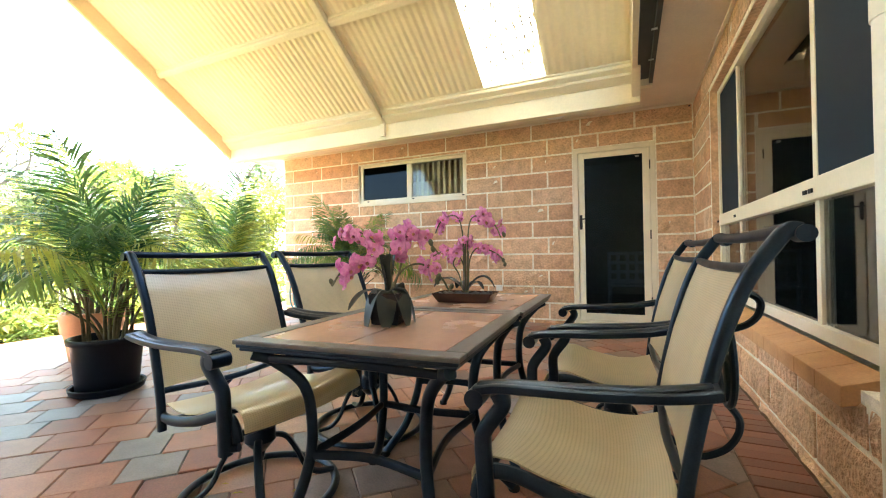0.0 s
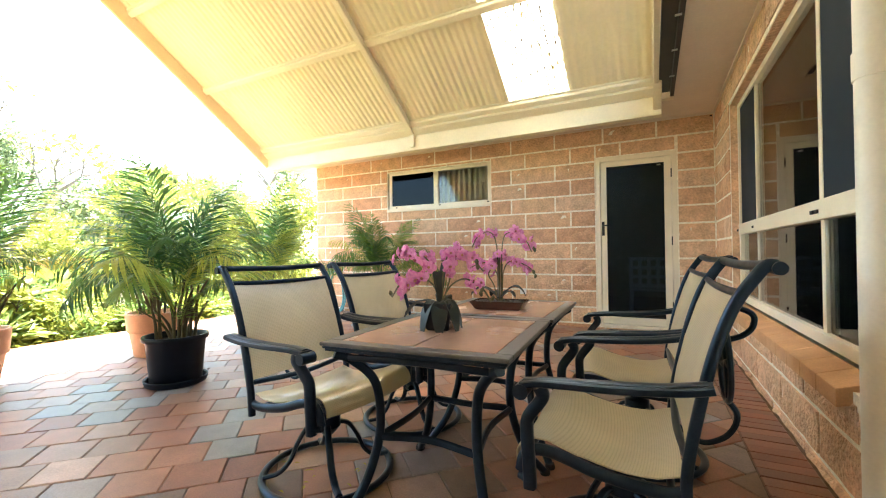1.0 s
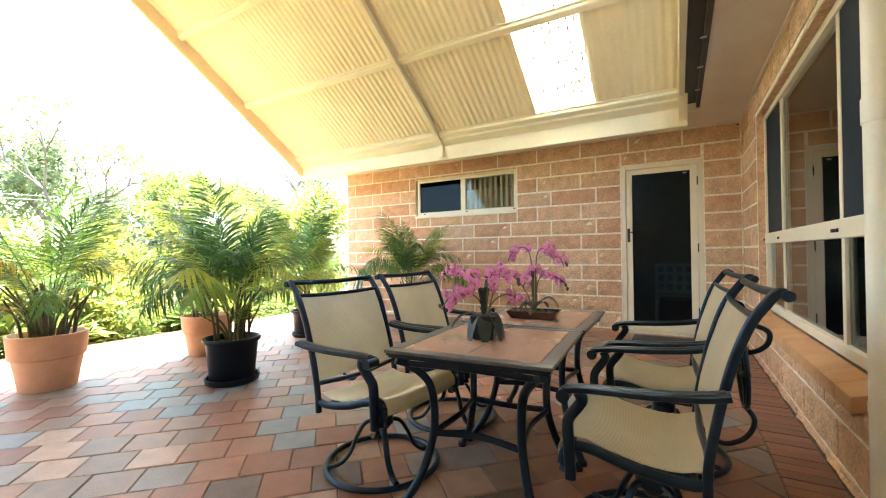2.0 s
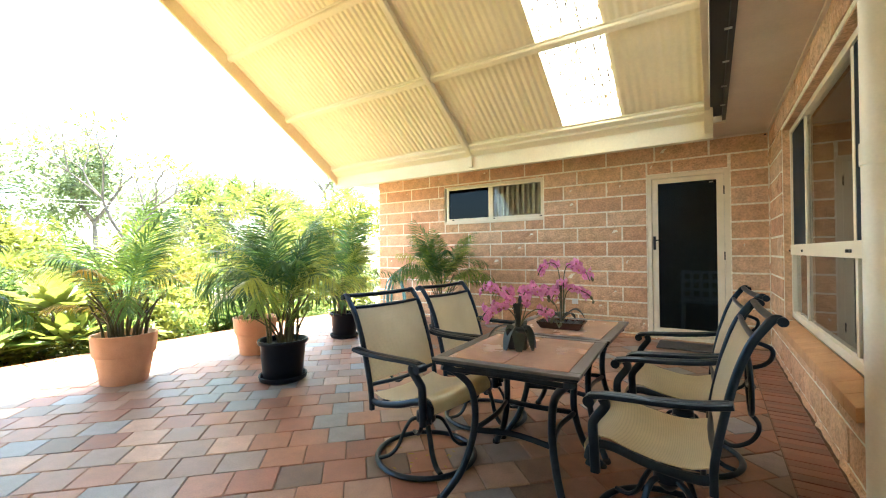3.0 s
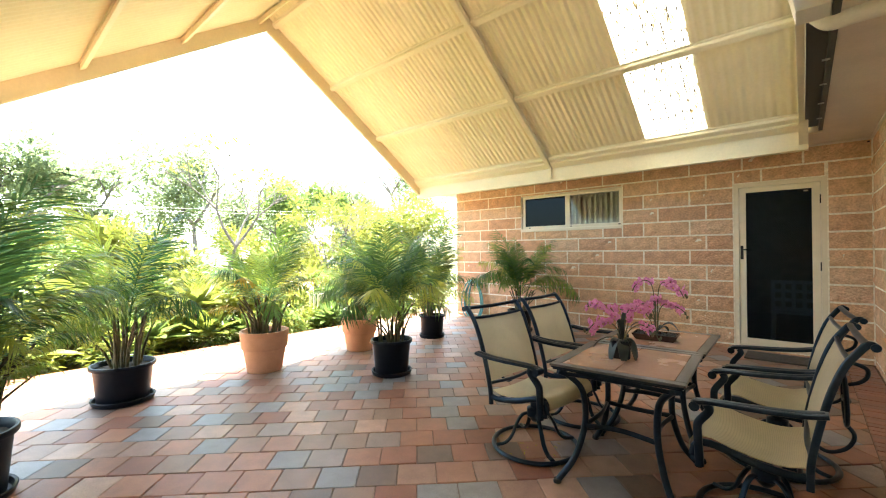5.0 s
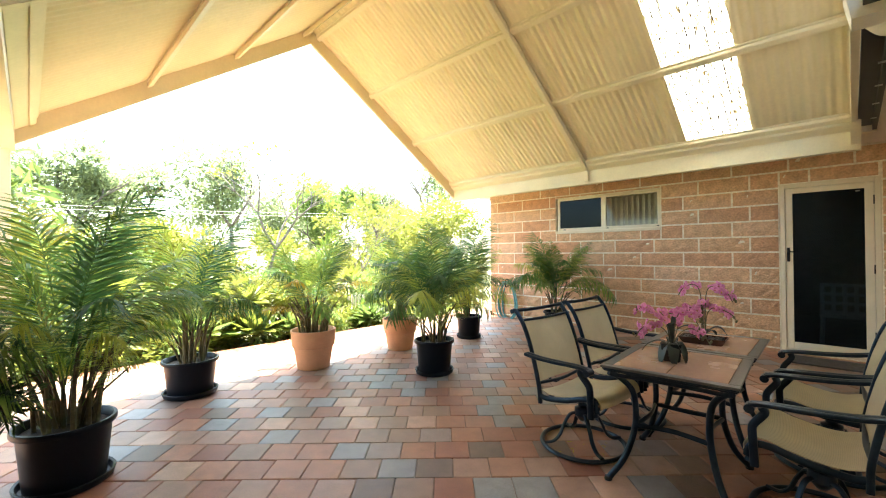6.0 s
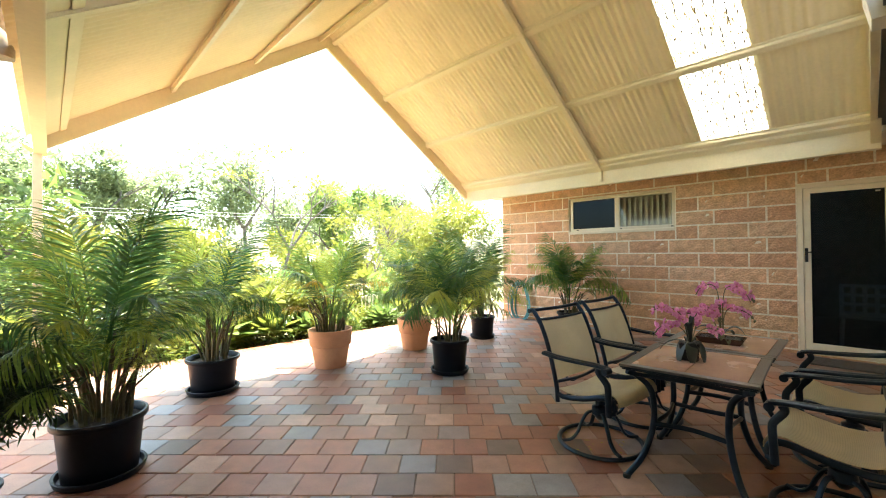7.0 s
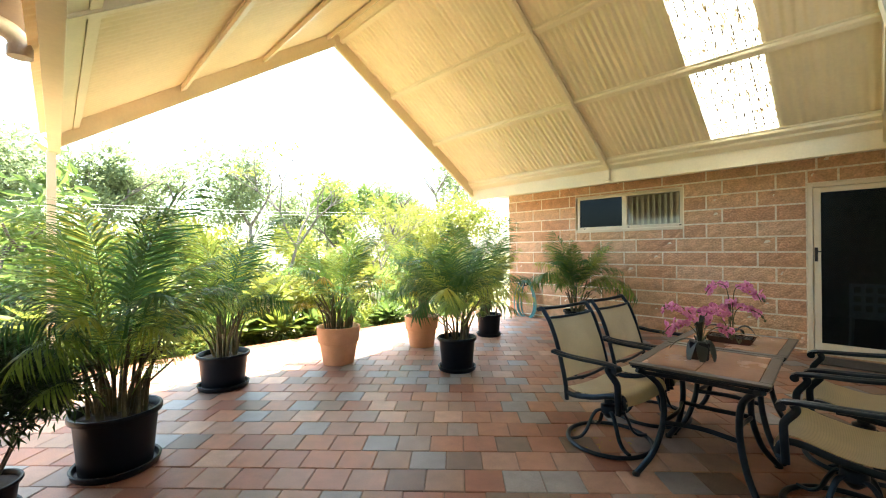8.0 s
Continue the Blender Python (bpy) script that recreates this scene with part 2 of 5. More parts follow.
def lathe(profile, sides=32, sx=1.0, sy=1.0):
    """A turned shape from (radius, height) pairs, closed at both ends where the radius is 0."""
    bm = bmesh.new()
    rings = []
    for r, z in profile:
        if r <= 1e-6:
            rings.append([bm.verts.new((0, 0, z))])
        else:
            rings.append([bm.verts.new((sx * r * math.cos(a), sy * r * math.sin(a), z)) for a in (2 * math.pi * k / sides for k in range(sides))])
    for a, b in zip(rings, rings[1:]):
        for k in range(sides):
            l = (k + 1) % sides
            if len(a) == 1 and len(b) > 1:
                bm.faces.new((a[0], b[k], b[l]))
            elif len(b) == 1 and len(a) > 1:
                bm.faces.new((a[k], a[l], b[0]))
            elif len(a) > 1:
                bm.faces.new((a[k], a[l], b[l], b[k]))
    return bm


def grid_sheet(fn, nu, nv, thick=0.0):
    """A curved sheet from fn(u, v), with thickness along the surface's normal."""
    bm = bmesh.new()
    vs = [[bm.verts.new(fn(i / nu, j / nv)) for j in range(nv + 1)] for i in range(nu + 1)]
    for i in range(nu):
        for j in range(nv):
            bm.faces.new((vs[i][j], vs[i + 1][j], vs[i + 1][j + 1], vs[i][j + 1]))
    if thick:
        bmesh.ops.recalc_face_normals(bm, faces=bm.faces)
        bmesh.ops.solidify(bm, geom=bm.faces[:], thickness=thick)
    return bm


# ---- the large structure ----
WALL_Y, WALL_X, WALL_L = 5.12, 0.63, -5.19
SOFFIT_Z = 2.46
EDGE_X = -5.86
RIDGE_Y, RIDGE_Z, SLOPE = 1.349, 4.27, 0.6664
ROOF_L, ROOF_R = -5.44, 0.085

ground = grid_sheet(lambda u, v: (-420 + 480 * u, -240 + 480 * v, -0.06 if (-420 + 480 * u) > -8 else -0.35), 60, 8)
tagged(part("ground", ground, material("garden_soil", [(0.17, 0.165, 0.08), (0.25, 0.22, 0.13), (0.15, 0.19, 0.07)], rough=0.95, scale=2, fine=30, bump=0.6)),
       "dry mulched garden ground with patchy grass", "ground", kind="structure")
M_EDGING = material("edging_concrete", [(0.17, 0.155, 0.13), (0.25, 0.23, 0.2)], rough=0.9, scale=8, fine=80, bump=0.3)
floor = thing("floor", "patio floor of square clay pavers laid diagonally", "floor", kind="structure")
part("paver_bed", boxes((EDGE_X, WALL_X + 0.1, -6.0, 7.2, -0.30, -0.008)), M_SAND, floor, "sand bed in the joints")
tagged(part("edging", boxes((EDGE_X - 0.07, EDGE_X - 0.004, -6.0, 7.2, -0.32, -0.02), bevel=0.008), M_EDGING), "dark edging strip along the garden side", "edging", kind="structure")

# back wall: a mortar core with openings for the door and the high window
DOOR = (-0.613, 0.265, 0.0, 2.083)
HIGH = (-3.70, -1.98, 1.60, 2.205)
wall_back = part("wall_back", boxes(
    (WALL_L + 0.006, HIGH[0], WALL_Y + 0.006, WALL_Y + 0.24, -0.2, SOFFIT_Z + 0.2),
    (HIGH[0], HIGH[1], WALL_Y + 0.006, WALL_Y + 0.24, -0.2, HIGH[2]), (HIGH[0], HIGH[1], WALL_Y + 0.006, WALL_Y + 0.24, HIGH[3], SOFFIT_Z + 0.2),
    (HIGH[1], DOOR[0], WALL_Y + 0.006, WALL_Y + 0.24, -0.2, SOFFIT_Z + 0.2),
    (DOOR[0], DOOR[1], WALL_Y + 0.006, WALL_Y + 0.24, DOOR[3], SOFFIT_Z + 0.2), (DOOR[0], DOOR[1], WALL_Y + 0.006, WALL_Y + 0.24, -0.2, 0.022),
    (DOOR[1], WALL_X + 0.3, WALL_Y + 0.006, WALL_Y + 0.24, -0.2, SOFFIT_Z + 0.2)), M_MORTAR)
tagged(wall_back, "house wall of sand-coloured split-face blocks with pale mortar", "wall", kind="structure")
# side wall with the long window
LONG = (1.55, 4.185, 0.47, 2.225)
wall_side = part("wall_side", boxes(
    (WALL_X + 0.006, WALL_X + 0.24, LONG[1], WALL_Y + 0.006, -0.2, SOFFIT_Z + 0.2), (WALL_X + 0.006, WALL_X + 0.24, LONG[0], LONG[1], -0.2, LONG[2] - 0.06),
    (WALL_X + 0.006, WALL_X + 0.24, LONG[0], LONG[1], LONG[3], SOFFIT_Z + 0.2), (WALL_X + 0.006, WALL_X + 0.24, 1.45, LONG[0], -0.2, SOFFIT_Z + 0.2), (WALL_X + 0.13, WALL_X + 0.24, -6.0, 1.45, -0.2, SOFFIT_Z + 0.2)), M_MORTAR)
tagged(wall_side, "house side wall of split-face blocks under the long window", "wall", kind="structure")
tagged(part("wall_end", boxes((WALL_L + 0.006, WALL_L + 0.24, WALL_Y + 0.24, 9.0, -0.2, SOFFIT_Z + 0.2)), M_MORTAR), "plain end wall of the house", "wall", kind="structure")

# added wing behind the way in, unseen: wall and eaves that hold back skylight
tagged(part("wall_wing", boxes((-3.5, WALL_X, -2.62, -2.42, -0.2, 2.55)), M_BLOCK), "unseen plain block wall added to shade the patio", "wall", kind="structure")
tagged(part("wing_eaves", boxes((-3.6, 0.2, -6.0, -1.98, 2.74, 2.80), (-3.6, 0.2, -1.98, -1.96, 2.72, 2.82), bevel=0.004), M_GUTTER), "dark eaves over the added wing, holding back skylight", "eaves", kind="structure")

# rooms behind the openings, closed round
tagged(part("room_shell", boxes((WALL_L + 0.25, 4.0, 8.9, 9.0, -0.2, 2.7), (3.9, 4.0, -6.0, 9.0, -0.2, 2.7), (WALL_X + 0.24, 4.0, -6.1, -6.0, -0.2, 2.7),
                                (WALL_X + 0.24, 3.9, -6.0, WALL_Y + 0.24, 2.62, 2.7), (WALL_L + 0.25, 3.9, WALL_Y + 0.25, 8.9, 2.62, 2.7),
                                (WALL_X + 0.25, 3.9, -6.0, WALL_Y + 0.24, -0.2, 0.02), (WALL_L + 0.25, 3.9, WALL_Y + 0.25, 8.9, -0.2, 0.02),
                                (-1.6, -1.5, WALL_Y + 0.25, 8.9, 0.02, 2.62), (WALL_X + 0.25, 3.9, WALL_Y + 0.02, WALL_Y + 0.12, 0.02, 2.62)), M_ROOM),
       "plain inner walls, floors and ceilings of the house", "room", kind="structure")

# soffits, gutter and house roof
tagged(part("soffit", boxes((0.215, WALL_X + 0.14, -6.0, WALL_Y + 0.02, SOFFIT_Z, SOFFIT_Z + 0.02), (WALL_L - 0.55, 0.215, 4.44, WALL_Y + 0.02, SOFFIT_Z, SOFFIT_Z + 0.02)), M_SOFFIT),
       "flat painted eaves lining over the walls", "soffit", kind="structure")
cornice = boxes((WALL_X - 0.022, WALL_X + 0.02, -6.0, WALL_Y - 0.022, SOFFIT_Z - 0.024, SOFFIT_Z - 0.003), (WALL_L, WALL_X - 0.022, WALL_Y - 0.022, WALL_Y + 0.015, SOFFIT_Z - 0.024, SOFFIT_Z - 0.003), bevel=0.004)
tagged(part("cornice_trim", cornice, M_SOFFIT), "thin painted trim where wall meets eaves lining", "trim", kind="structure")
house_roof = bmesh.new()
vs = [house_roof.verts.new(q) for q in ((-5.8, 4.42, 2.60), (4.4, 4.42, 2.60), (4.4, 9.2, 4.6), (-5.8, 9.2, 4.6), (-5.8, 4.42, 2.66), (4.4, 4.42, 2.66), (4.4, 9.2, 4.66), (-5.8, 9.2, 4.66))]
for f in ((0, 1, 2, 3), (4, 5, 6, 7), (0, 1, 5, 4), (1, 2, 6, 5), (2, 3, 7, 6), (3, 0, 4, 7)):
    house_roof.faces.new([vs[i] for i in f])
vs = [house_roof.verts.new(q) for q in ((0.2, -6, 2.60), (0.2, 4.42, 2.60), (4.4, 4.42, 4.6), (4.4, -6, 4.6), (0.2, -6, 2.66), (0.2, 4.42, 2.66), (4.4, 4.42, 4.66), (4.4, -6, 4.66))]
for f in ((0, 1, 2, 3), (4, 5, 6, 7), (0, 1, 5, 4), (1, 2, 6, 5), (2, 3, 7, 6), (3, 0, 4, 7)):
    house_roof.faces.new([vs[i] for i in f])
tagged(part("house_roof", house_roof, M_DARK), "dark sloping roof of the house", "roof", kind="structure")
tagged(part("fascia", boxes((WALL_L - 0.57, 0.214, 4.42, 4.44, 2.44, 2.62), (WALL_L - 0.57, WALL_L - 0.55, 4.44, WALL_Y + 1.6, 2.44, 2.62)), M_CREAM), "cream fascia board on the house eaves", "fascia", kind="structure")
gutter = thing("roof_gutter", "dark metal gutter along the house eaves with small clips", "gutter", kind="structure")
part("channel", boxes((0.082, 0.18, -6.0, 4.36, 2.50, 2.56), (0.1815, 0.214, -6.0, 4.36, 2.45, 2.60), bevel=0.004), M_GUTTER, gutter)
part("end_cap", boxes((0.079, 0.2135, 4.361, 4.418, 2.44, 2.60)), M_CREAM, gutter)
for k in range(6):
    part("clip", boxes((0.158, 0.197, 1.2 + 0.52 * k, 1.222 + 0.52 * k, 2.443, 2.449)), M_METAL, gutter)


tagged(part("gutter_board", boxes((0.035, 0.078, 1.67, 4.22, 2.485, 2.60), bevel=0.004), M_CREAM), "cream steel board beside the house gutter", "board", kind="structure")

# patio roof: gable over the ridge, corrugated sheets on purlins and rafters
def under(y):
    """Underside of the rafters."""
    return RIDGE_Z - SLOPE * abs(y - RIDGE_Y)


EAVE = 2.97
LIGHT = (-1.38, -0.74)


def sheet_mesh(side, x0, x1, d0=0.0, d1=EAVE + 0.10):
    bm = bmesh.new()
    n = max(2, round((x1 - x0) / 0.076 * 8))
    rows = []
    for d in (d0, d1):
        for h in (0.0, 0.003):
            rows.append([bm.verts.new((x0 + (x1 - x0) * i / n, RIDGE_Y + side * d,
                                       RIDGE_Z - SLOPE * d + 0.20 + h + 0.006 * math.sin(2 * math.pi * (x0 + (x1 - x0) * i / n) / 0.076))) for i in range(n + 1)])
    a, b, c, e = rows
    for i in range(n):
        bm.faces.new((a[i], a[i + 1], c[i + 1], c[i]))
        bm.faces.new((b[i], b[i + 1], e[i + 1], e[i]))
        bm.faces.new((a[i], a[i + 1], b[i + 1], b[i]))
        bm.faces.new((c[i], c[i + 1], e[i + 1], e[i]))
    return bm


M_CLEAR = material("clear_corrugated_sheet", [(0.22, 0.17, 0.09), (0.80, 0.80, 0.77), (0.86, 0.86, 0.84)], rough=0.5, scale=2.0, fine=60, bump=0.05, vary=0.08, see=0.75, stretch=(42, 8.0, 8.0))
M_CLEAR.node_tree.nodes["Color Ramp"].color_ramp.elements[0].position = 0.38
M_CLEAR.node_tree.nodes["Color Ramp"].color_ramp.elements[1].position = 0.47


def groove_dirt(m, pitch=0.076):
    """Broken lines of brown dirt that lie in the low grooves of a corrugated sheet."""
    t = m.node_tree
    geo = t.nodes.new("ShaderNodeNewGeometry")
    sp = t.nodes.new("ShaderNodeSeparateXYZ")
    t.links.new(geo.outputs["Position"], sp.inputs[0])
    wave = t.nodes.new("ShaderNodeMath")
    wave.operation = "MULTIPLY"
    wave.inputs[1].default_value = 2 * math.pi / pitch
    t.links.new(sp.outputs[0], wave.inputs[0])
    sn = t.nodes.new("ShaderNodeMath")
    sn.operation = "SINE"
    t.links.new(wave.outputs[0], sn.inputs[0])
    low = t.nodes.new("ShaderNodeMapRange")
    low.inputs["From Min"].default_value = -0.80
    low.inputs["From Max"].default_value = -0.96
    t.links.new(sn.outputs[0], low.inputs["Value"])
    spots = t.nodes.new("ShaderNodeTexNoise")
    spots.inputs["Scale"].default_value = 26
    spots.inputs["Detail"].default_value = 4
    t.links.new(geo.outputs["Position"], spots.inputs["Vector"])
    cut = t.nodes.new("ShaderNodeMapRange")
    cut.inputs["From Min"].default_value = 0.47
    cut.inputs["From Max"].default_value = 0.56
    t.links.new(spots.outputs[0], cut.inputs["Value"])
    both = t.nodes.new("ShaderNodeMath")
    both.operation = "MULTIPLY"
    t.links.new(low.outputs[0], both.inputs[0])
    t.links.new(cut.outputs[0], both.inputs[1])
    mix = t.nodes.new("ShaderNodeMix")
    mix.data_type = "RGBA"
    t.links.new(both.outputs[0], mix.inputs[0])
    mix.inputs[7].default_value = (0.045, 0.032, 0.018, 1)
    base = t.nodes["Principled BSDF"].inputs["Base Color"]
    thin = t.nodes["Translucent BSDF"].inputs[0]
    t.links.new(base.links[0].from_socket, mix.inputs[6])
    for end in (base, thin):
        t.links.new(mix.outputs[2], end)


groove_dirt(M_CLEAR)
sheets = [(1, ROOF_L, LIGHT[0], 0.0), (1, LIGHT[1], ROOF_R, 0.0), (1, *LIGHT, 2.80), (-1, ROOF_L, ROOF_R, 0.0)]
for side, x0, x1, d0 in sheets:
    tagged(part("ceiling", sheet_mesh(side, x0, x1, d0), M_SHEET, smooth=True), "cream corrugated steel patio roof sheets", "roof", kind="structure")
tagged(part("ceiling_skylight", sheet_mesh(1, *LIGHT, 0.0, 2.80), M_CLEAR, smooth=True), "translucent corrugated skylight sheet with dirty grooves", "skylight", kind="structure")


def sloped(name, x0, x1, d0, d1, h0, h1, side, label, category, flange=0.0):
    """A bar that follows the roof slope: d from the ridge, h above the rafters' underside."""
    bm = bmesh.new()
    spans = [(d0, d1, h0, h1 if not flange else h1 - 0.0125)]
    if flange:
        spans.append((d0 - flange, d1 + flange, h1 - 0.012, h1))
    for a, b, lo, hi in spans:
        q = [bm.verts.new((x, RIDGE_Y + side * d, RIDGE_Z - SLOPE * d + h)) for x in (x0, x1) for d, h in ((a, lo), (b, lo), (b, hi), (a, hi))]
        for f in ((0, 1, 2, 3), (4, 5, 6, 7), (0, 1, 5, 4), (1, 2, 6, 5), (2, 3, 7, 6), (3, 0, 4, 7)):
            bm.faces.new([q[i] for i in f])
    bmesh.ops.bevel(bm, geom=bm.edges[:], offset=0.004 if flange else 0.006, segments=2, affect="EDGES")
    return tagged(part(name, bm, M_CREAM), label, category, kind="structure")


for side in (1, -1):
    sloped("barge_rafter", ROOF_L, ROOF_L + 0.05, 0.0, EAVE, 0.0, 0.21, side, "cream steel gable rafter at the open roof end", "rafter")
    sloped("rafter", -2.745, -2.68, 0.0, EAVE + 0.02, 0.105, 0.188, side, "cream steel rafter under the patio roof", "rafter")
    sloped("end_rafter", 0.03, 0.105, 0.0, EAVE, 0.0, 0.20, side, "cream steel rafter beside the house gutter", "rafter")
    for d in (0.10, 1.0, 1.90, 2.81):
        for x0, x1 in ((ROOF_L + 0.05, -2.745), (-2.68, 0.03)):
            sloped("purlin", x0, x1, d - 0.026, d + 0.026, 0.143 if side > 0 else 0.12, 0.187, side, "cream steel purlin across the rafters", "purlin", flange=0.012)
    y = RIDGE_Y + side * EAVE
    sloped("eave_flange", ROOF_L + 0.05, 0.03, 2.838, 2.93, 0.128, 0.186, side, "cream steel flange above the eave beam", "purlin")
    if side > 0:
        bm = boxes((-2.742, -2.683, y - side * 0.062 - 0.02, y - side * 0.062 + 0.02, 2.30, 2.48), bevel=0.005)
        tagged(part("rafter_cleat", bm, M_CREAM), "steel cleat at the foot of the rafter", "bracket", kind="structure")
    bm = boxes((ROOF_L - 0.02, ROOF_R + 0.02, y - 0.04, y + 0.04, 2.285, 2.45), (ROOF_L - 0.02, ROOF_R + 0.02, y - 0.046, y + 0.046, 2.262, 2.285), (ROOF_L - 0.02, ROOF_R + 0.02, y - 0.055, y + 0.03, 2.45, 2.468), bevel=0.004)
    tagged(part("eave_beam", bm, M_CREAM), "cream steel beam along the patio eaves", "beam", kind="structure")
tagged(part("ridge_cap", boxes((ROOF_L, ROOF_R, RIDGE_Y - 0.14, RIDGE_Y + 0.14, RIDGE_Z + 0.20, RIDGE_Z + 0.215)), M_CREAM), "ridge capping on the patio roof", "roof", kind="structure")
x, y = -5.40, RIDGE_Y - EAVE - 0.02
tagged(part("post", boxes((x - 0.035, x + 0.035, y - 0.035, y + 0.035, -0.01, 2.27), (x - 0.07, x + 0.07, y - 0.07, y + 0.07, -0.011, 0.008), bevel=0.004), M_CREAM), "slim cream steel roof post", "post", kind="structure")

# garden-side gutter of the patio roof with its pipe
M_BROWN = material("brown_gutter_paint", [(0.10, 0.06, 0.045), (0.14, 0.085, 0.06)], rough=0.5, scale=5, fine=60, bump=0.05, vary=0.15)
M_PIPE_GREY = material("grey_beige_pipe", [(0.34, 0.30, 0.25), (0.42, 0.37, 0.31)], rough=0.5, scale=6, fine=60, bump=0.06, vary=0.15)
patio_gutter = thing("patio_gutter", "brown gutter on the open eaves with a pipe elbow", "gutter", kind="structure")
gy = RIDGE_Y - EAVE - 0.06
part("channel", boxes((-3.6, ROOF_R, gy - 0.30, gy + 0.01, 2.60, 2.612), (-3.6, ROOF_R, gy - 0.30, gy - 0.288, 2.6125, 2.70), bevel=0.003), M_BROWN, patio_gutter)

gp = part("outlet_pipe", bar([(-3.2, gy - 0.07, 2.385), (-3.2, gy - 0.07, 2.435), (-3.19, gy - 0.10, 2.485), (-3.16, gy - 0.18, 2.51), (-3.08, gy - 0.42, 2.54), (-2.9, gy - 0.85, 2.58)], 0.048, sides=18, steps=5, up=(1, 0, 0)), M_PIPE_GREY, patio_gutter, "grey-beige round outlet pipe", smooth=True)
part("pipe_collar", bar([(-3.2, gy - 0.07, 2.365), (-3.2, gy - 0.07, 2.42)], 0.054, sides=18, steps=2, up=(1, 0, 0)), M_PIPE_GREY, gp, smooth=True)

# ---- door ----
door = thing("door_1", "cream framed security door with dark mesh, shut", "door", kind="structure")
dx0, dx1, dz0, dz1 = -0.611, 0.263, 0.024, 2.081
fy0, fy1 = WALL_Y + 0.004, WALL_Y + 0.10
part("door_frame", boxes((dx0, dx0 + 0.052, fy0, fy1, dz0, dz1), (dx1 - 0.052, dx1, fy0, fy1, dz0, dz1), (dx0 + 0.052, dx1 - 0.052, fy0, fy1, dz1 - 0.05, dz1), (dx0 + 0.052, dx1 - 0.052, fy0 - 0.02, fy1, dz0, dz0 + 0.03), bevel=0.004), M_FRAME, door)
leaf = part("leaf", boxes((dx0 + 0.056, -0.487, fy0 + 0.012, fy0 + 0.05, 0.06, dz1 - 0.054), (0.133, dx1 - 0.056, fy0 + 0.012, fy0 + 0.05, 0.06, dz1 - 0.054), (-0.487, 0.133, fy0 + 0.012, fy0 + 0.05, 1.965, dz1 - 0.054), (-0.487, 0.133, fy0 + 0.012, fy0 + 0.05, 0.06, 0.145), bevel=0.004), M_FRAME, door)
part("mesh_panel", boxes((-0.487, 0.133, fy0 + 0.028, fy0 + 0.032, 0.145, 1.965)), M_MESH_DOOR, leaf, "dark security mesh")
handle = part("door_handle", boxes((-0.545, -0.515, fy0 + 0.002, fy0 + 0.012, 1.13, 1.30), bevel=0.003), M_RUBBER, leaf, "black lever handle")
part("lever", bar([(-0.53, fy0 - 0.002, 1.25), (-0.53, fy0 - 0.04, 1.25), (-0.49, fy0 - 0.045, 1.25), (-0.44, fy0 - 0.045, 1.252)], 0.008), M_RUBBER, handle)
for z in (0.3, 1.05, 1.83):
    part("hinge", boxes((dx1 - 0.062, dx1 - 0.05, fy0 - 0.006, fy0 + 0.012, z - 0.05, z + 0.05), bevel=0.003), M_RUBBER, door)
part("door_stop", boxes((0.06, 0.10, fy0 + 0.006, fy0 + 0.014, 1.93, 1.945)), M_WHITE, door)

# ---- high window with vertical blinds ----
high = thing("window_1", "high sliding window with cream frame, blinds behind one pane", "window", kind="structure")
wx0, wx1, wz0, wz1 = -3.685, -1.99, 1.635, 2.20
wy0, wy1 = WALL_Y + 0.03, WALL_Y + 0.10
part("window_frame", boxes((wx0, wx0 + 0.045, wy0, wy1, wz0, wz1), (wx1 - 0.045, wx1, wy0, wy1, wz0, wz1), (wx0 + 0.045, wx1 - 0.045, wy0, wy1, wz1 - 0.04, wz1), (wx0 + 0.045, wx1 - 0.045, wy0, wy1, wz0, wz0 + 0.045), bevel=0.004), M_FRAME, high)
part("sash", boxes((-2.90, -2.82, wy0 + 0.01, wy0 + 0.045, wz0 + 0.045, wz1 - 0.04), bevel=0.004), M_FRAME, high)
part("screen_pane", boxes((wx0 + 0.045, -2.90, wy0 + 0.02, wy0 + 0.026, wz0 + 0.045, wz1 - 0.04)), pane_material("screened_glass", (0.5, 0.55, 0.6), 0.10, rough=0.03, ior=1.28, sheen=(0.35, 0.42, 0.5)), high, "dark screened pane")
part("pane", boxes((-2.82, wx1 - 0.045, wy0 + 0.03, wy0 + 0.036, wz0 + 0.045, wz1 - 0.04)), M_GLASS_THIN, high)
part("window_sill", boxes((wx0 - 0.02, wx1 + 0.02, WALL_Y - 0.02, WALL_Y + 0.03, 1.585, 1.632), bevel=0.008), M_FRAME, high)
for k in range(3):
    part("catch", boxes((wx0 + 0.12 + 0.76 * k, wx0 + 0.15 + 0.76 * k, wy0 - 0.008, wy0 - 0.0005, wz0 + 0.012, wz0 + 0.026)), M_RUBBER, high)
blinds = thing("vertical_blinds", "cream vertical blinds hanging behind the high window", "blinds")
part("rail", boxes((-3.6, -2.0, WALL_Y + 0.115, WALL_Y + 0.155, 2.165, 2.20)), M_WHITE, blinds)
for k in range(11):
    x = -2.86 + 0.085 * k
    part("blind_slat", grid_sheet(lambda u, v: (x + 0.060 * (u - 0.5), WALL_Y + 0.125 - 0.045 * (u - 0.5) + 0.008 * math.sin(3 * u), 1.62 + 0.56 * v), 4, 1, 0.002), M_BLIND, blinds)

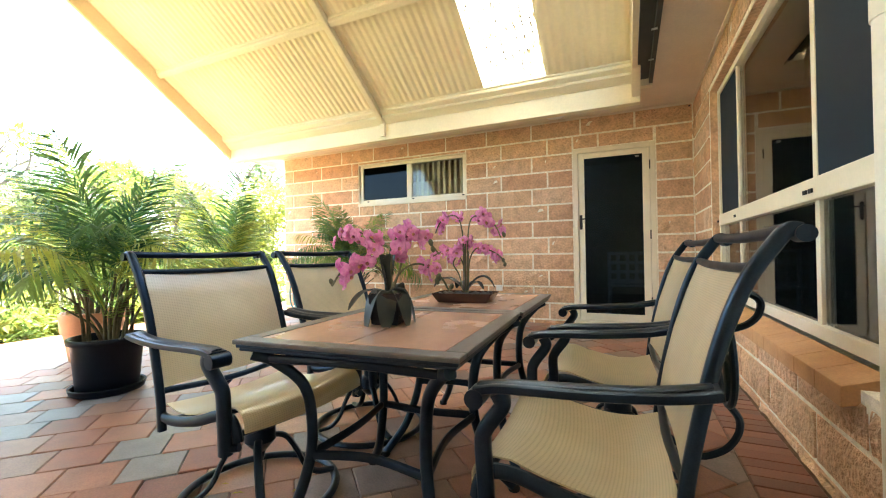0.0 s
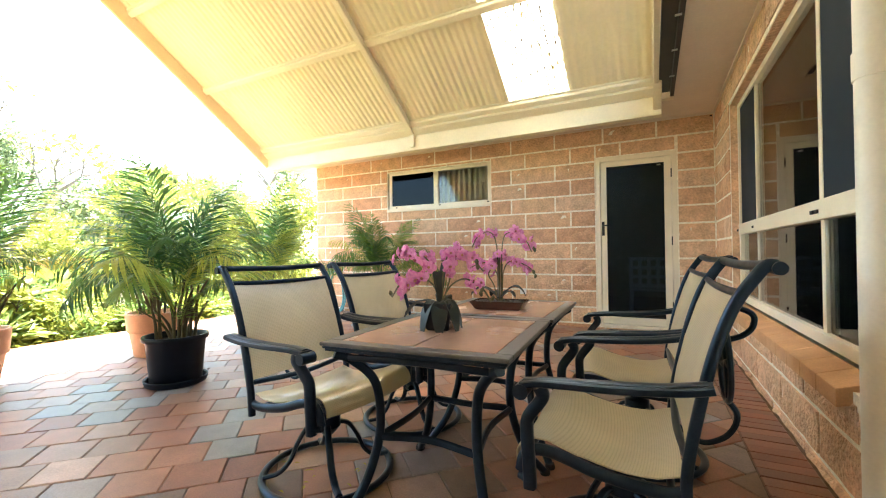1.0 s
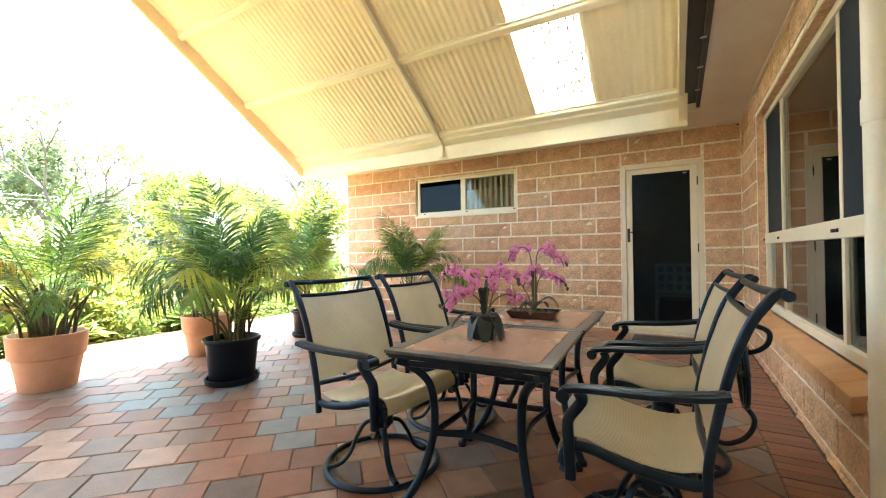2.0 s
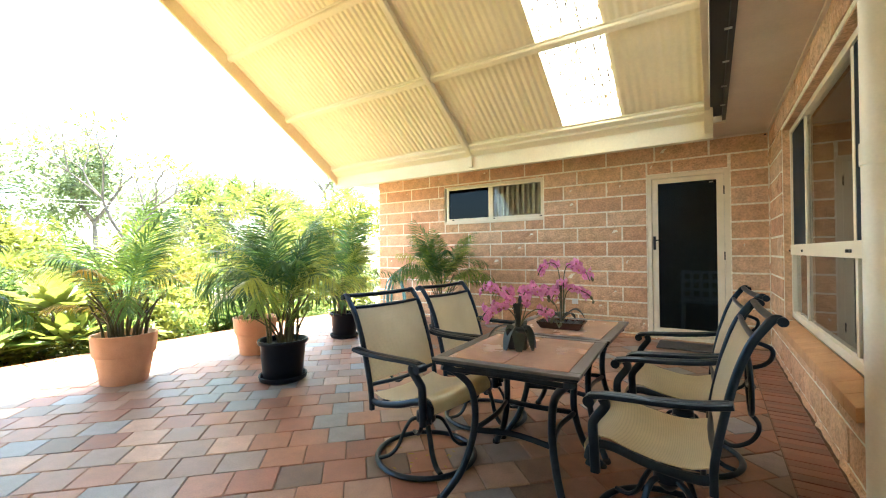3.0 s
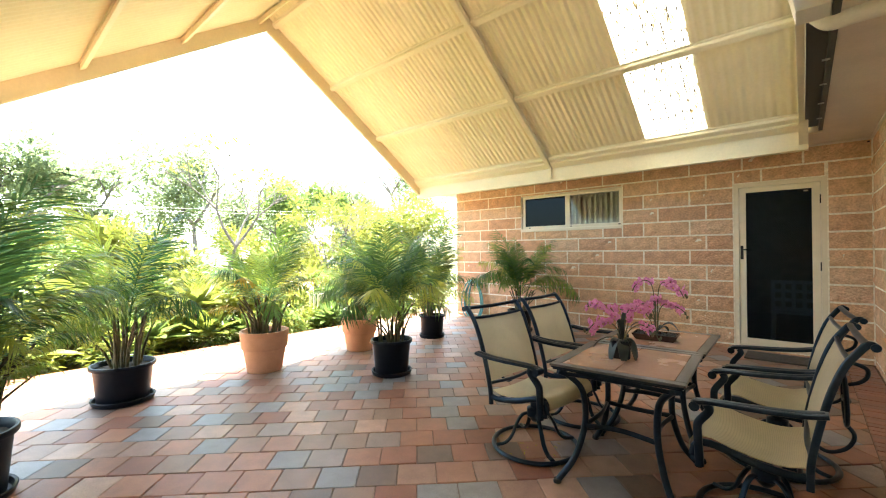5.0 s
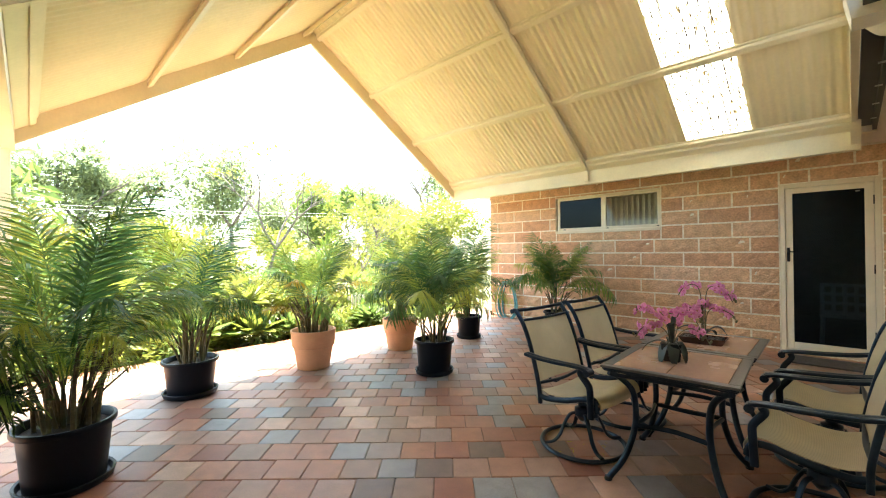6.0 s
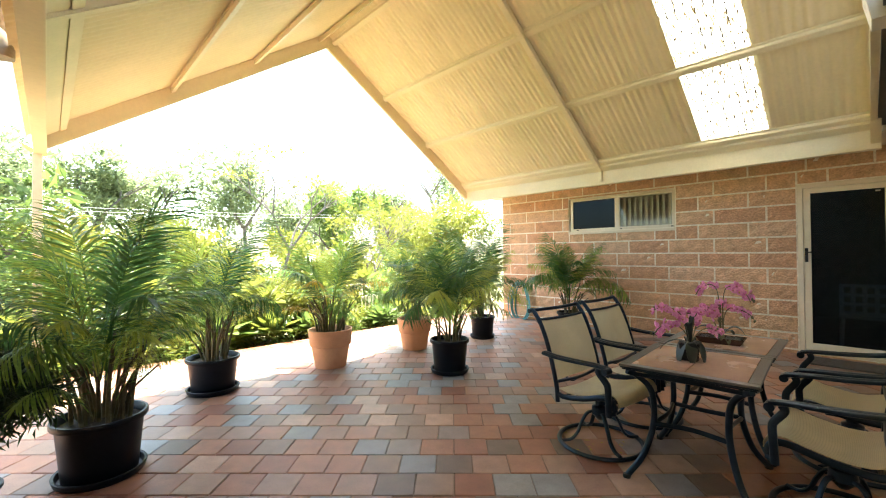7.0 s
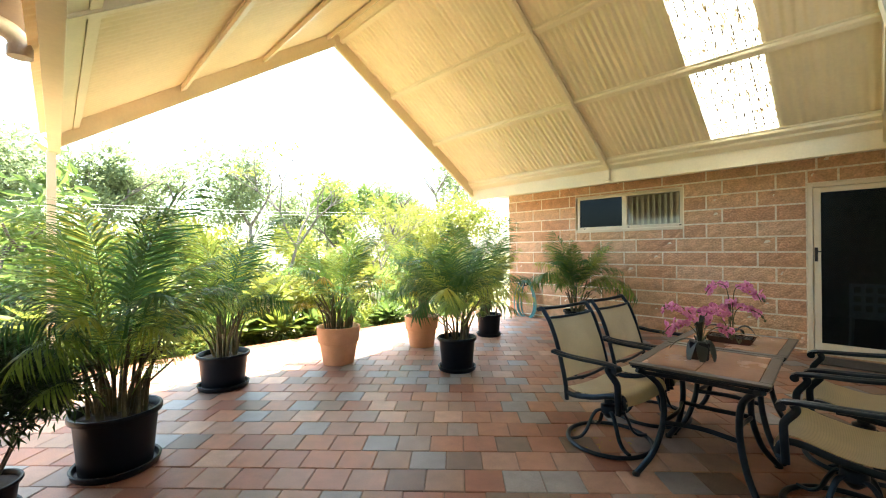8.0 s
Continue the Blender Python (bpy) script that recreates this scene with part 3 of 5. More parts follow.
# ---- long window ----
long_w = thing("window_2", "long cream-framed window in two rows of panes", "window", kind="structure")
lx0, lx1 = 0.69, 0.75
ly0, ly1, lz0, lz1, lr = 1.56, 4.17, 0.50, 2.215, 1.11
M1, M2 = 3.535, 2.215
part("window_frame", boxes((lx0, lx1, ly0, ly0 + 0.05, lz0, lz1), (lx0, lx1, ly1 - 0.05, ly1, lz0, lz1), (lx0, lx1, ly0 + 0.05, ly1 - 0.05, lz1 - 0.045, lz1), (lx0, lx1, ly0 + 0.05, ly1 - 0.05, lz0, lz0 + 0.055),
                           (lx0 - 0.012, lx1, ly0 + 0.05, ly1 - 0.05, lr - 0.04, lr + 0.05), bevel=0.004), M_FRAME, long_w)
for y, w in ((M1, 0.026), (M2, 0.045)):
    part("mullion", boxes((lx0 + 0.014, lx0 + 0.0295, y - w / 2, y + w / 2, lz0 + 0.055, lr - 0.04), (lx0 + 0.010, lx0 + 0.0295, y - w / 2, y + w / 2, lr + 0.05, lz1 - 0.045), bevel=0.003), M_FRAME, long_w)
spans = ((M1 + 0.013, ly1 - 0.05), (M2 + 0.023, M1 - 0.013), (ly0 + 0.05, M2 - 0.023))
for i, (a, b) in enumerate(spans):
    part("pane", boxes((lx0 + 0.03, lx0 + 0.036, a, b, lz0 + 0.055, lr - 0.04)), M_GLASS, long_w)
    if i == 1:
        part("pane", boxes((lx0 + 0.03, lx0 + 0.036, a, b, lr + 0.05, lz1 - 0.045)), M_GLASS, long_w)
    else:
        part("flyscreen", boxes((lx0 + 0.014, lx0 + 0.018, a, b, lr + 0.05, lz1 - 0.045)), M_SCREEN, long_w, "dark insect screen")
for y in (M1, M2 + 0.03, M2 - 0.03, ly1 - 0.03):
    part("catch", boxes((lx0 - 0.02, lx0 - 0.0125, y - 0.018, y + 0.018, lr - 0.012, lr + 0.006), bevel=0.002), M_RUBBER, long_w)
tagged(part("window_reveal", boxes((WALL_X + 0.01, lx1 + 0.05, ly1, LONG[1] + 0.002, LONG[2], LONG[3]), (WALL_X + 0.01, lx1 + 0.05, ly0, ly1, lz1, LONG[3] + 0.002)), M_BLOCK), "rendered reveal round the long window", "trim", kind="structure")
sill = thing("window_sill_bricks", "sloping sand-coloured sill bricks under the long window", "sill", kind="structure")
n = 12
for k in range(n):
    a = 1.70 + (ly1 - 1.70) * k / n
    b = 1.70 + (ly1 - 1.70) * (k + 1) / n
    bm = boxes((WALL_X - 0.045, lx0 + 0.02, a + 0.001, b - 0.001, 0.40, 0.468), bevel=0.004)
    for v in bm.verts:
        v.co.z += 0.3 * (v.co.x - lx0)
    part("brick", bm, M_LINTEL, sill)
part("sill_mortar", boxes((WALL_X + 0.002, lx0 + 0.03, 1.565, ly1, 0.37, 0.43)), M_MORTAR, sill)

# ---- downpipe beside the long window ----
pipe = thing("downpipe", "round cream downpipe against the block wall", "downpipe", kind="structure")
part("pipe", bar([(0.580, 1.340, -0.012), (0.580, 1.340, 1.2), (0.580, 1.340, 2.32)], 0.046, sides=20, steps=4, up=(1, 0, 0)), M_PIPE, pipe, smooth=True)
part("collar", bar([(0.580, 1.340, 1.42), (0.580, 1.340, 1.50)], 0.050, sides=20, steps=2, up=(1, 0, 0)), M_PIPE, pipe, smooth=True)
part("elbow", bar([(0.580, 1.340, 2.27), (0.575, 1.36, 2.35), (0.535, 1.45, 2.40), (0.40, 1.60, 2.43), (0.27, 1.64, 2.44), (0.18, 1.66, 2.445), (0.13, 1.67, 2.50)], 0.048, sides=20, steps=6, up=(0, 1, 0)), M_PIPE, pipe, smooth=True)
head = boxes((0.01, 0.205, 1.42, 1.66, 2.452, 2.62), bevel=0.006)
for v in head.verts:
    if v.co.z < 2.5:
        v.co.x += 0.03 if v.co.x < 0.1 else -0.03
        v.co.y += 0.03 if v.co.y < 1.5 else -0.03
part("rainhead", head, M_PIPE, pipe, "cream box head on the gutter")


# ---- chairs ----
def tube(points, r, parent, name="rail", rv=None, steps=6, sides=10, up=(0, 0, 1), mat=None, label="", square=1.0):
    return part(name, bar(points, r, rv, steps, sides, up, square=square), mat or M_IRON, parent, label, smooth=True)


def patio_chair(tilt=0.0):
    """Swivel rocker that faces +x, its pivot at the origin, rocked back by tilt degrees."""
    c = thing("patio_chair", "dark metal swivel patio chair with beige woven sling", "chair", "chairs round the table")
    for s in (1, -1):
        tube([(-0.148, s * 0.260, 0.302), (-0.153, s * 0.260, 0.400), (-0.176, s * 0.260, 0.520), (-0.217, s * 0.260, 0.680), (-0.262, s * 0.263, 0.800), (-0.308, s * 0.263, 0.870), (-0.329, s * 0.263, 0.893), (-0.346, s * 0.263, 0.892)], 0.0125, c, "back_post", rv=0.0135, sides=12, square=0.6)
        tube([(-0.348, s * 0.245, 0.886), (-0.348, s * 0.280, 0.886)], 0.015, c, "scroll_end", steps=2, sides=14)
        # arm: flat bar with a scroll at the front
        tube([(-0.212, s * 0.306, 0.622), (-0.180, s * 0.304, 0.615), (-0.120, s * 0.302, 0.607), (0.000, s * 0.298, 0.600), (0.103, s * 0.295, 0.599), (0.180, s * 0.293, 0.597), (0.229, s * 0.292, 0.588)], 0.028, c, "armrest", rv=0.0105, sides=16, square=0.45)
        tube([(-0.200, s * 0.302, 0.631), (-0.100, s * 0.300, 0.617), (0.034, s * 0.296, 0.611), (0.154, s * 0.293, 0.608), (0.224, s * 0.292, 0.601)], 0.017, c, "arm_ridge", rv=0.0035, sides=8)
        tube([(0.229, s * 0.263, 0.573), (0.229, s * 0.321, 0.573)], 0.021, c, "scroll", steps=2, sides=14)
        tube([(0.184, s * 0.292, 0.585), (0.175, s * 0.290, 0.563), (0.184, s * 0.288, 0.544), (0.214, s * 0.284, 0.505), (0.225, s * 0.279, 0.476), (0.225, s * 0.277, 0.410), (0.224, s * 0.275, 0.340), (0.224, s * 0.275, 0.302)], 0.0175, c, "arm_support", rv=0.0175, sides=12, square=0.6)
        # seat side rail with a rolled front
        tube([(-0.155, s * 0.257, 0.352), (-0.090, s * 0.255, 0.343), (0.043, s * 0.255, 0.362), (0.154, s * 0.255, 0.395), (0.214, s * 0.255, 0.398), (0.242, s * 0.255, 0.375), (0.253, s * 0.255, 0.335)], 0.013, c, "seat_rail", rv=0.017)
        tube([(0.224, s * 0.271, 0.318), (0.257, s * 0.255, 0.322)], 0.012, c, "bracket", steps=2)
    tube([(-0.327, -0.263, 0.893), (-0.326, -0.126, 0.889), (-0.326, 0.000, 0.887), (-0.326, 0.126, 0.889), (-0.327, 0.263, 0.893)], 0.0125, c, "top_rail")
    tube([(-0.278, -0.257, 0.830), (-0.276, -0.126, 0.826), (-0.275, 0.000, 0.825), (-0.276, 0.126, 0.826), (-0.278, 0.257, 0.830)], 0.009, c, "sling_rail", rv=0.010)
    tube([(-0.158, -0.257, 0.430), (-0.150, 0.000, 0.415), (-0.158, 0.257, 0.430)], 0.011, c, "lower_rail")
    tube([(0.248, -0.255, 0.355), (0.252, 0.000, 0.345), (0.248, 0.255, 0.355)], 0.010, c, "front_rail")
    tube([(-0.120, -0.255, 0.335), (-0.120, 0.255, 0.335)], 0.010, c, "cross_rail", steps=2)
    prof = [(-0.274, 0.822), (-0.243, 0.75), (-0.204, 0.64), (-0.174, 0.53), (-0.156, 0.44)]

    def back(u, v):
        k = v * (len(prof) - 1)
        i = min(int(k), len(prof) - 2)
        x, z = (prof[i][j] + (prof[i + 1][j] - prof[i][j]) * (k - i) for j in (0, 1))
        sag = 1 - (2 * u - 1) ** 2
        return (x - 0.007 * sag + 0.002, 0.490 * (u - 0.5), z - 0.003 * sag * (1 - v))
    part("back_sling", grid_sheet(back, 10, 12, 0.003), M_SLING, c, "beige woven back sling", smooth=True)
    seat_prof = [(-0.150, 0.375), (-0.080, 0.357), (0.000, 0.360), (0.106, 0.386), (0.176, 0.412), (0.229, 0.414), (0.253, 0.400), (0.268, 0.375), (0.269, 0.345)]

    def seat(u, v):
        k = v * (len(seat_prof) - 1)
        i = min(int(k), len(seat_prof) - 2)
        x, z = (seat_prof[i][j] + (seat_prof[i + 1][j] - seat_prof[i][j]) * (k - i) for j in (0, 1))
        sag = 1 - (2 * u - 1) ** 2
        return (x, 0.486 * (u - 0.5), z + 0.012 - 0.015 * sag)
    part("seat_sling", grid_sheet(seat, 10, 18, 0.004), M_SLING, c, "beige woven seat sling", smooth=True)
    # scrolled ornament behind the back
    orn = part("ornament", bar([(-0.288, 0, 0.808), (-0.278, 0, 0.782), (-0.345, 0, 0.752), (-0.348, 0, 0.716), (-0.325, 0, 0.690), (-0.290, 0, 0.676)], 0.008, sides=8, up=(0, 1, 0)), M_IRON, c, "cast scroll ornament behind the back", smooth=True)
    ring = [Vector((-0.278, 0.085 * math.cos(a), 0.61 + 0.105 * math.sin(a))) for a in (2 * math.pi * k / 28 for k in range(28))]
    part("ornament_ring", sweep(bmesh.new(), ring, 0.008, 0.008, 8, (1, 0, 0), True), M_IRON, orn, smooth=True)
    for a in (0, 90, 180, 270):
        s, k = math.sin(radians(a)), math.cos(radians(a))
        part("petal", bar([(-0.278, 0, 0.61), (-0.282, 0.036 * k - 0.008 * s, 0.61 + 0.047 * s + 0.01 * k), (-0.278, 0.078 * k, 0.61 + 0.098 * s)], 0.009, 0.007, taper=lambda t: 0.55 + 0.9 * math.sin(math.pi * t)), M_IRON, orn, smooth=True)
    part("lower_scroll", bar([(-0.278, 0, 0.507), (-0.300, 0, 0.47), (-0.292, 0, 0.43), (-0.262, 0, 0.395), (-0.21, 0, 0.378), (-0.155, 0, 0.415)], 0.008, sides=8, up=(0, 1, 0)), M_IRON, orn, smooth=True)
    rock = pose(0, 0, 0.30, ry=-tilt) @ pose(0, 0, -0.30)
    for ob in c.children:
        ob.matrix_basis = rock
    # swivel base
    base = part("swivel_base", lathe([(0, 0.325), (0.045, 0.325), (0.05, 0.30), (0.03, 0.285), (0.03, 0.255), (0.052, 0.245), (0.055, 0.20), (0.038, 0.18), (0.02, 0.16), (0, 0.155)], 20), M_IRON, c, "round swivel base with a floor ring", smooth=True)
    part("rocker_plate", boxes((-0.10, 0.10, -0.07, 0.07, 0.318, 0.334), (0.06, 0.12, -0.10, 0.10, 0.300, 0.320), (-0.12, -0.06, -0.10, 0.10, 0.300, 0.320), bevel=0.004), M_IRON, c)
    for k in range(4):
        a = radians(45 + 90 * k)
        p = [(r * math.cos(a + t), r * math.sin(a + t), z) for r, z, t in ((0.035, 0.215, 0), (0.085, 0.200, 0.05), (0.125, 0.14, 0.1), (0.155, 0.075, 0.14), (0.20, 0.036, 0.18), (0.262, 0.030, 0.2))]
        part("base_leg", bar(p, 0.014, 0.010), M_IRON, base, smooth=True)
    ring = [Vector((0.265 * math.cos(a), 0.265 * math.sin(a), 0.016)) for a in (2 * math.pi * k / 48 for k in range(48))]
    part("base_ring", sweep(bmesh.new(), ring, 0.016, 0.013, 10, (0, 0, 1), True), M_IRON, base, smooth=True)
    return c


chair = patio_chair(1.8)
chair.matrix_basis = pose(-1.257, 1.112, 0, rz=-5.4)
copy_thing(chair, pose(-1.232, 1.775, 0, rz=-1.8))
facing = patio_chair(-1.7)
facing.matrix_basis = pose(-0.082, 1.140, 0, rz=181.5)
copy_thing(facing, pose(-0.067, 1.880, 0, rz=183.7))


# ---- tables ----
def patio_table(w, d):
    t = thing("patio_table", "dark metal patio table with a brown tiled top", "table", "tables pushed together")
    top_z = 0.648
    part("top_frame", boxes((-w / 2, w / 2, -d / 2, -d / 2 + 0.052, top_z - 0.013, top_z), (-w / 2, w / 2, d / 2 - 0.052, d / 2, top_z - 0.013, top_z),
                            (-w / 2, -w / 2 + 0.052, -d / 2 + 0.052, d / 2 - 0.052, top_z - 0.013, top_z), (w / 2 - 0.052, w / 2, -d / 2 + 0.052, d / 2 - 0.052, top_z - 0.013, top_z), bevel=0.004), M_TILE_EDGE, t, "dark stone-look border")
    part("edge_moulding", boxes((-w / 2 + 0.006, w / 2 - 0.006, -d / 2 + 0.006, d / 2 - 0.006, top_z - 0.023, top_z - 0.0135), (-w / 2 + 0.012, w / 2 - 0.012, -d / 2 + 0.012, d / 2 - 0.012, top_z - 0.032, top_z - 0.0235), bevel=0.004), M_IRON, t)
    for s in (-1, 1):
        x0, x1 = sorted((s * 0.0015, s * (w / 2 - 0.0535)))
        part("tile", boxes((x0, x1, -d / 2 + 0.0535, d / 2 - 0.0535, top_z - 0.0125, top_z - 0.001), bevel=0.002), M_TILE, t, "brown ceramic tile")
    for sx in (-1, 1):
        for sy in (-1, 1):
            leg = part("leg", bar([(sx * (w / 2 - 0.035), sy * (d / 2 - 0.035), 0.604), (sx * (w / 2 - 0.075), sy * (d / 2 - 0.075), 0.578), (sx * (w / 2 - 0.13), sy * (d / 2 - 0.13), 0.50), (sx * (w / 2 - 0.145), sy * (d / 2 - 0.145), 0.38),
                                   (sx * (w / 2 - 0.135), sy * (d / 2 - 0.135), 0.26), (sx * (w / 2 - 0.095), sy * (d / 2 - 0.095), 0.12), (sx * (w / 2 - 0.03), sy * (d / 2 - 0.03), 0.012)], 0.0155, sides=12, square=0.7), M_IRON, t, smooth=True)
            part("foot", lathe([(0, 0.0), (0.02, 0.0), (0.022, 0.008), (0.018, 0.022), (0, 0.026)], 14), M_RUBBER, leg, smooth=True).matrix_basis = pose(sx * (w / 2 - 0.028), sy * (d / 2 - 0.028), 0)
    a, b = w / 2 - 0.14, d / 2 - 0.14
    for p, q in (((-a, -b), (a, -b)), ((a, -b), (a, b)), ((a, b), (-a, b)), ((-a, b), (-a, -b))):
        m = ((p[0] + q[0]) / 2 * 0.86, (p[1] + q[1]) / 2 * 0.86)
        part("stretcher", bar([(*p, 0.30), (*m, 0.305), (*q, 0.30)], 0.010, 0.014), M_IRON, t, smooth=True)
    for s in (-1, 1):
        part("apron", bar([(-w / 2 + 0.06, s * (d / 2 - 0.06), 0.588), (0, s * (d / 2 - 0.06), 0.594), (w / 2 - 0.06, s * (d / 2 - 0.06), 0.588)], 0.008, 0.012), M_IRON, t, smooth=True)
    return t


table = patio_table(0.645, 0.706)
table.matrix_basis = pose(-0.685, 1.152, 0, rz=3.5)
copy_thing(table, pose(-0.705, 1.868, 0, rz=1.5))


# ---- potted palms ----
def frond_mesh(length, lean0, lean1, leaf, droop, name="frond"):
    """A feather palm leaf that starts at the origin, rises along z and arches towards +x."""
    bm = bmesh.new()
    n = 22
    pts, dirs = [Vector((0, 0, 0))], []
    for i in range(n):
        s = i / (n - 1)
        a = radians(lean0 + (lean1 - lean0) * s ** 1.6)
        d = Vector((math.sin(a), 0.03 * math.sin(5 * s + lean0), math.cos(a))).normalized()
        dirs.append(d)
        pts.append(pts[-1] + d * length / n)
    sweep(bm, pts, 0.0045, 0.0045, 5, (0, 1, 0), taper=lambda t: 1.15 - 0.95 * t)
    count = 31
    for k in range(count):
        s = 0.24 + 0.76 * k / (count - 1)
        i = min(int(s * n), n - 1)
        c, d = pts[i] + (pts[i + 1] - pts[i]) * (s * n - i if s < 1 else 1), dirs[i]
        upn = d.cross(Vector((0, 1, 0))).normalized() * -1
        for side in (-1, 1):
            u = (s - 0.24) / 0.76
            ll = leaf * 1.3 * (0.50 + 0.75 * math.sin(math.pi * min(1, 0.18 + 0.80 * u)) ** 1.1) * random.uniform(0.88, 1.1) * (0.62 if u > 0.94 else 1)
            ang = radians(47 - 20 * u + random.uniform(-8, 8))
            out = (d * math.cos(ang) + Vector((0, side, 0)) * math.sin(ang) + upn * random.uniform(0.15, 0.50)).normalized()
            w = 0.0072 * random.uniform(0.8, 1.15)
            across = out.cross(upn).normalized()
            rows = []
            dr = droop * random.uniform(0.8, 2.3)
            for q, wk in ((0, 0.35), (0.33, 1.0), (0.66, 0.8), (1.0, 0.0)):
                p = c + out * ll * q + Vector((0, 0, -1)) * dr * ll * q * q
                rows.append((p, wk))
            prev = None
            for p, wk in rows:
                cur = [bm.verts.new(p)] if wk == 0 else [bm.verts.new(p - across * w * wk), bm.verts.new(p + across * w * wk)]
                if prev:
                    bm.faces.new(prev + cur[::-1])
                prev = cur
    me = bpy.data.meshes.new(name)
    bm.to_mesh(me)
    bm.free()
    return me


FRONDS = [frond_mesh(1.0, *q) for q in ((2, 42, 0.20, 0.14), (3, 58, 0.21, 0.2), (4, 76, 0.20, 0.25), (6, 96, 0.19, 0.28), (2, 50, 0.22, 0.16), (6, 84, 0.19, 0.25), (4, 106, 0.20, 0.3))]
for me in FRONDS:
    me.materials.append(M_FROND)
DRY = FRONDS[2].copy()
DRY.materials.clear()
DRY.materials.append(M_FROND_DRY)


def cane_mesh(h, lean):
    bm = bar([(0, 0, 0), (lean * 0.3 * h, 0, 0.5 * h), (lean * h, 0.02 * h, h)], 0.011, steps=5, sides=7, taper=lambda t: 1.15 - 0.45 * t)
    me = bpy.data.meshes.new("cane")
    bm.to_mesh(me)
    bm.free()
    me.materials.append(M_CANE)
    me.shade_smooth()
    return me


CANES = [cane_mesh(1.0, q) for q in (0.03, 0.10, 0.22)]


def pot(kind, r, h, parent):
    if kind == "clay":
        p = part("pot", lathe([(0, 0.0), (r * 0.68, 0.0), (r * 0.70, 0.006), (r * 0.86, h * 0.56), (r * 0.90, h * 0.57), (r * 0.93, h * 0.60), (r * 0.985, h * 0.96), (r, h * 0.985), (r * 0.985, h), (r * 0.91, h), (r * 0.895, h * 0.985), (r * 0.86, h * 0.86), (0, h * 0.86)], 48), M_TERRACOTTA, parent, "terracotta pot with a thick collar", smooth=True)
        part("soil", lathe([(0, h * 0.875), (r * 0.5, h * 0.885), (r * 0.858, h * 0.868), (0, h * 0.862)], 24), M_SOIL, parent)
    else:
        p = part("pot", lathe([(0, 0.012), (r * 0.76, 0.012), (r * 0.78, 0.02), (r * 0.90, h * 0.90), (r * 0.985, h * 0.905), (r, h * 0.925), (r, h * 0.985), (r * 0.985, h), (r * 0.93, h), (r * 0.91, h * 0.985), (r * 0.87, h * 0.86), (0, h * 0.86)], 48), M_BLACKPOT, parent, "black plastic pot with a rolled lip", smooth=True)
        part("saucer", lathe([(0, 0.0), (r * 0.86, 0.0), (r * 0.92, 0.01), (r * 0.97, 0.045), (r * 0.95, 0.05), (r * 0.90, 0.045), (r * 0.86, 0.0115), (0, 0.0115)], 40), M_BLACKPOT, parent, "black saucer", smooth=True)
        part("soil", lathe([(0, h * 0.885), (r * 0.5, h * 0.89), (r * 0.868, h * 0.87), (0, h * 0.862)], 24), M_SOIL, parent)
    return p


def potted_palm(x, y, kind, r, h, top, spread, fronds, canes, seed, label, dry=0, low=0):
    rnd = random.Random(seed)
    t = thing("potted_palm", label, "palm", "palms in pots on the patio", at=pose(x, y, 0))
    pot(kind, r, h, t)
    size = (top - h) / 1.02
    for k in range(canes):
        a = rnd.uniform(0, 360)
        d = rnd.uniform(0.05, 0.62) * r
        ch = size * rnd.uniform(0.22, 0.42)
        piece("cane", CANES[k % 3], pose(d * math.cos(radians(a)), d * math.sin(radians(a)), h * 0.865, rz=a) @ Matrix.Diagonal((1, 1, ch, 1)), t)
    for k in range(fronds):
        f = k / max(1, fronds - 1)
        a = 137.5 * k + rnd.uniform(-25, 25)
        tilt = 6 + 20 * f ** 1.1 + rnd.uniform(-4, 9) + (rnd.uniform(0, 14) if f > 0.7 else 0)
        z = h * 0.87 + size * (0.38 - 0.14 * f) * rnd.uniform(0.6, 1.1)
        i = rnd.choice((0, 4, 0, 1) if f < 0.35 else ((1, 2, 4, 6) if f < 0.75 else (2, 3, 5, 6)))
        scl = (spread * 0.66 if f > 0.35 else size * 0.88) * rnd.uniform(0.62, 1.1)
        me = DRY if k >= fronds - dry else FRONDS[i]
        d = r * 0.35 * rnd.random()
        piece("frond", me, pose(d * math.cos(radians(a)), d * math.sin(radians(a)), z, rz=a) @ pose(0, 0, 0, ry=tilt, rz=rnd.uniform(-20, 20)) @ Matrix.Scale(scl, 4), t)
    # short young fronds between the canes, drooping outwards
    for k in range(low):
        a = 137.5 * k + rnd.uniform(-30, 30)
        d = r * rnd.uniform(0.15, 0.55)
        z = h * 0.87 + size * rnd.uniform(0.05, 0.30)
        piece("frond", FRONDS[rnd.choice((1, 2, 4, 5))], pose(d * math.cos(radians(a)), d * math.sin(radians(a)), z, rz=a) @ pose(0, 0, 0, ry=rnd.uniform(10, 36), rz=rnd.uniform(-25, 25)) @ Matrix.Scale(spread * rnd.uniform(0.30, 0.50), 4), t)
    return t


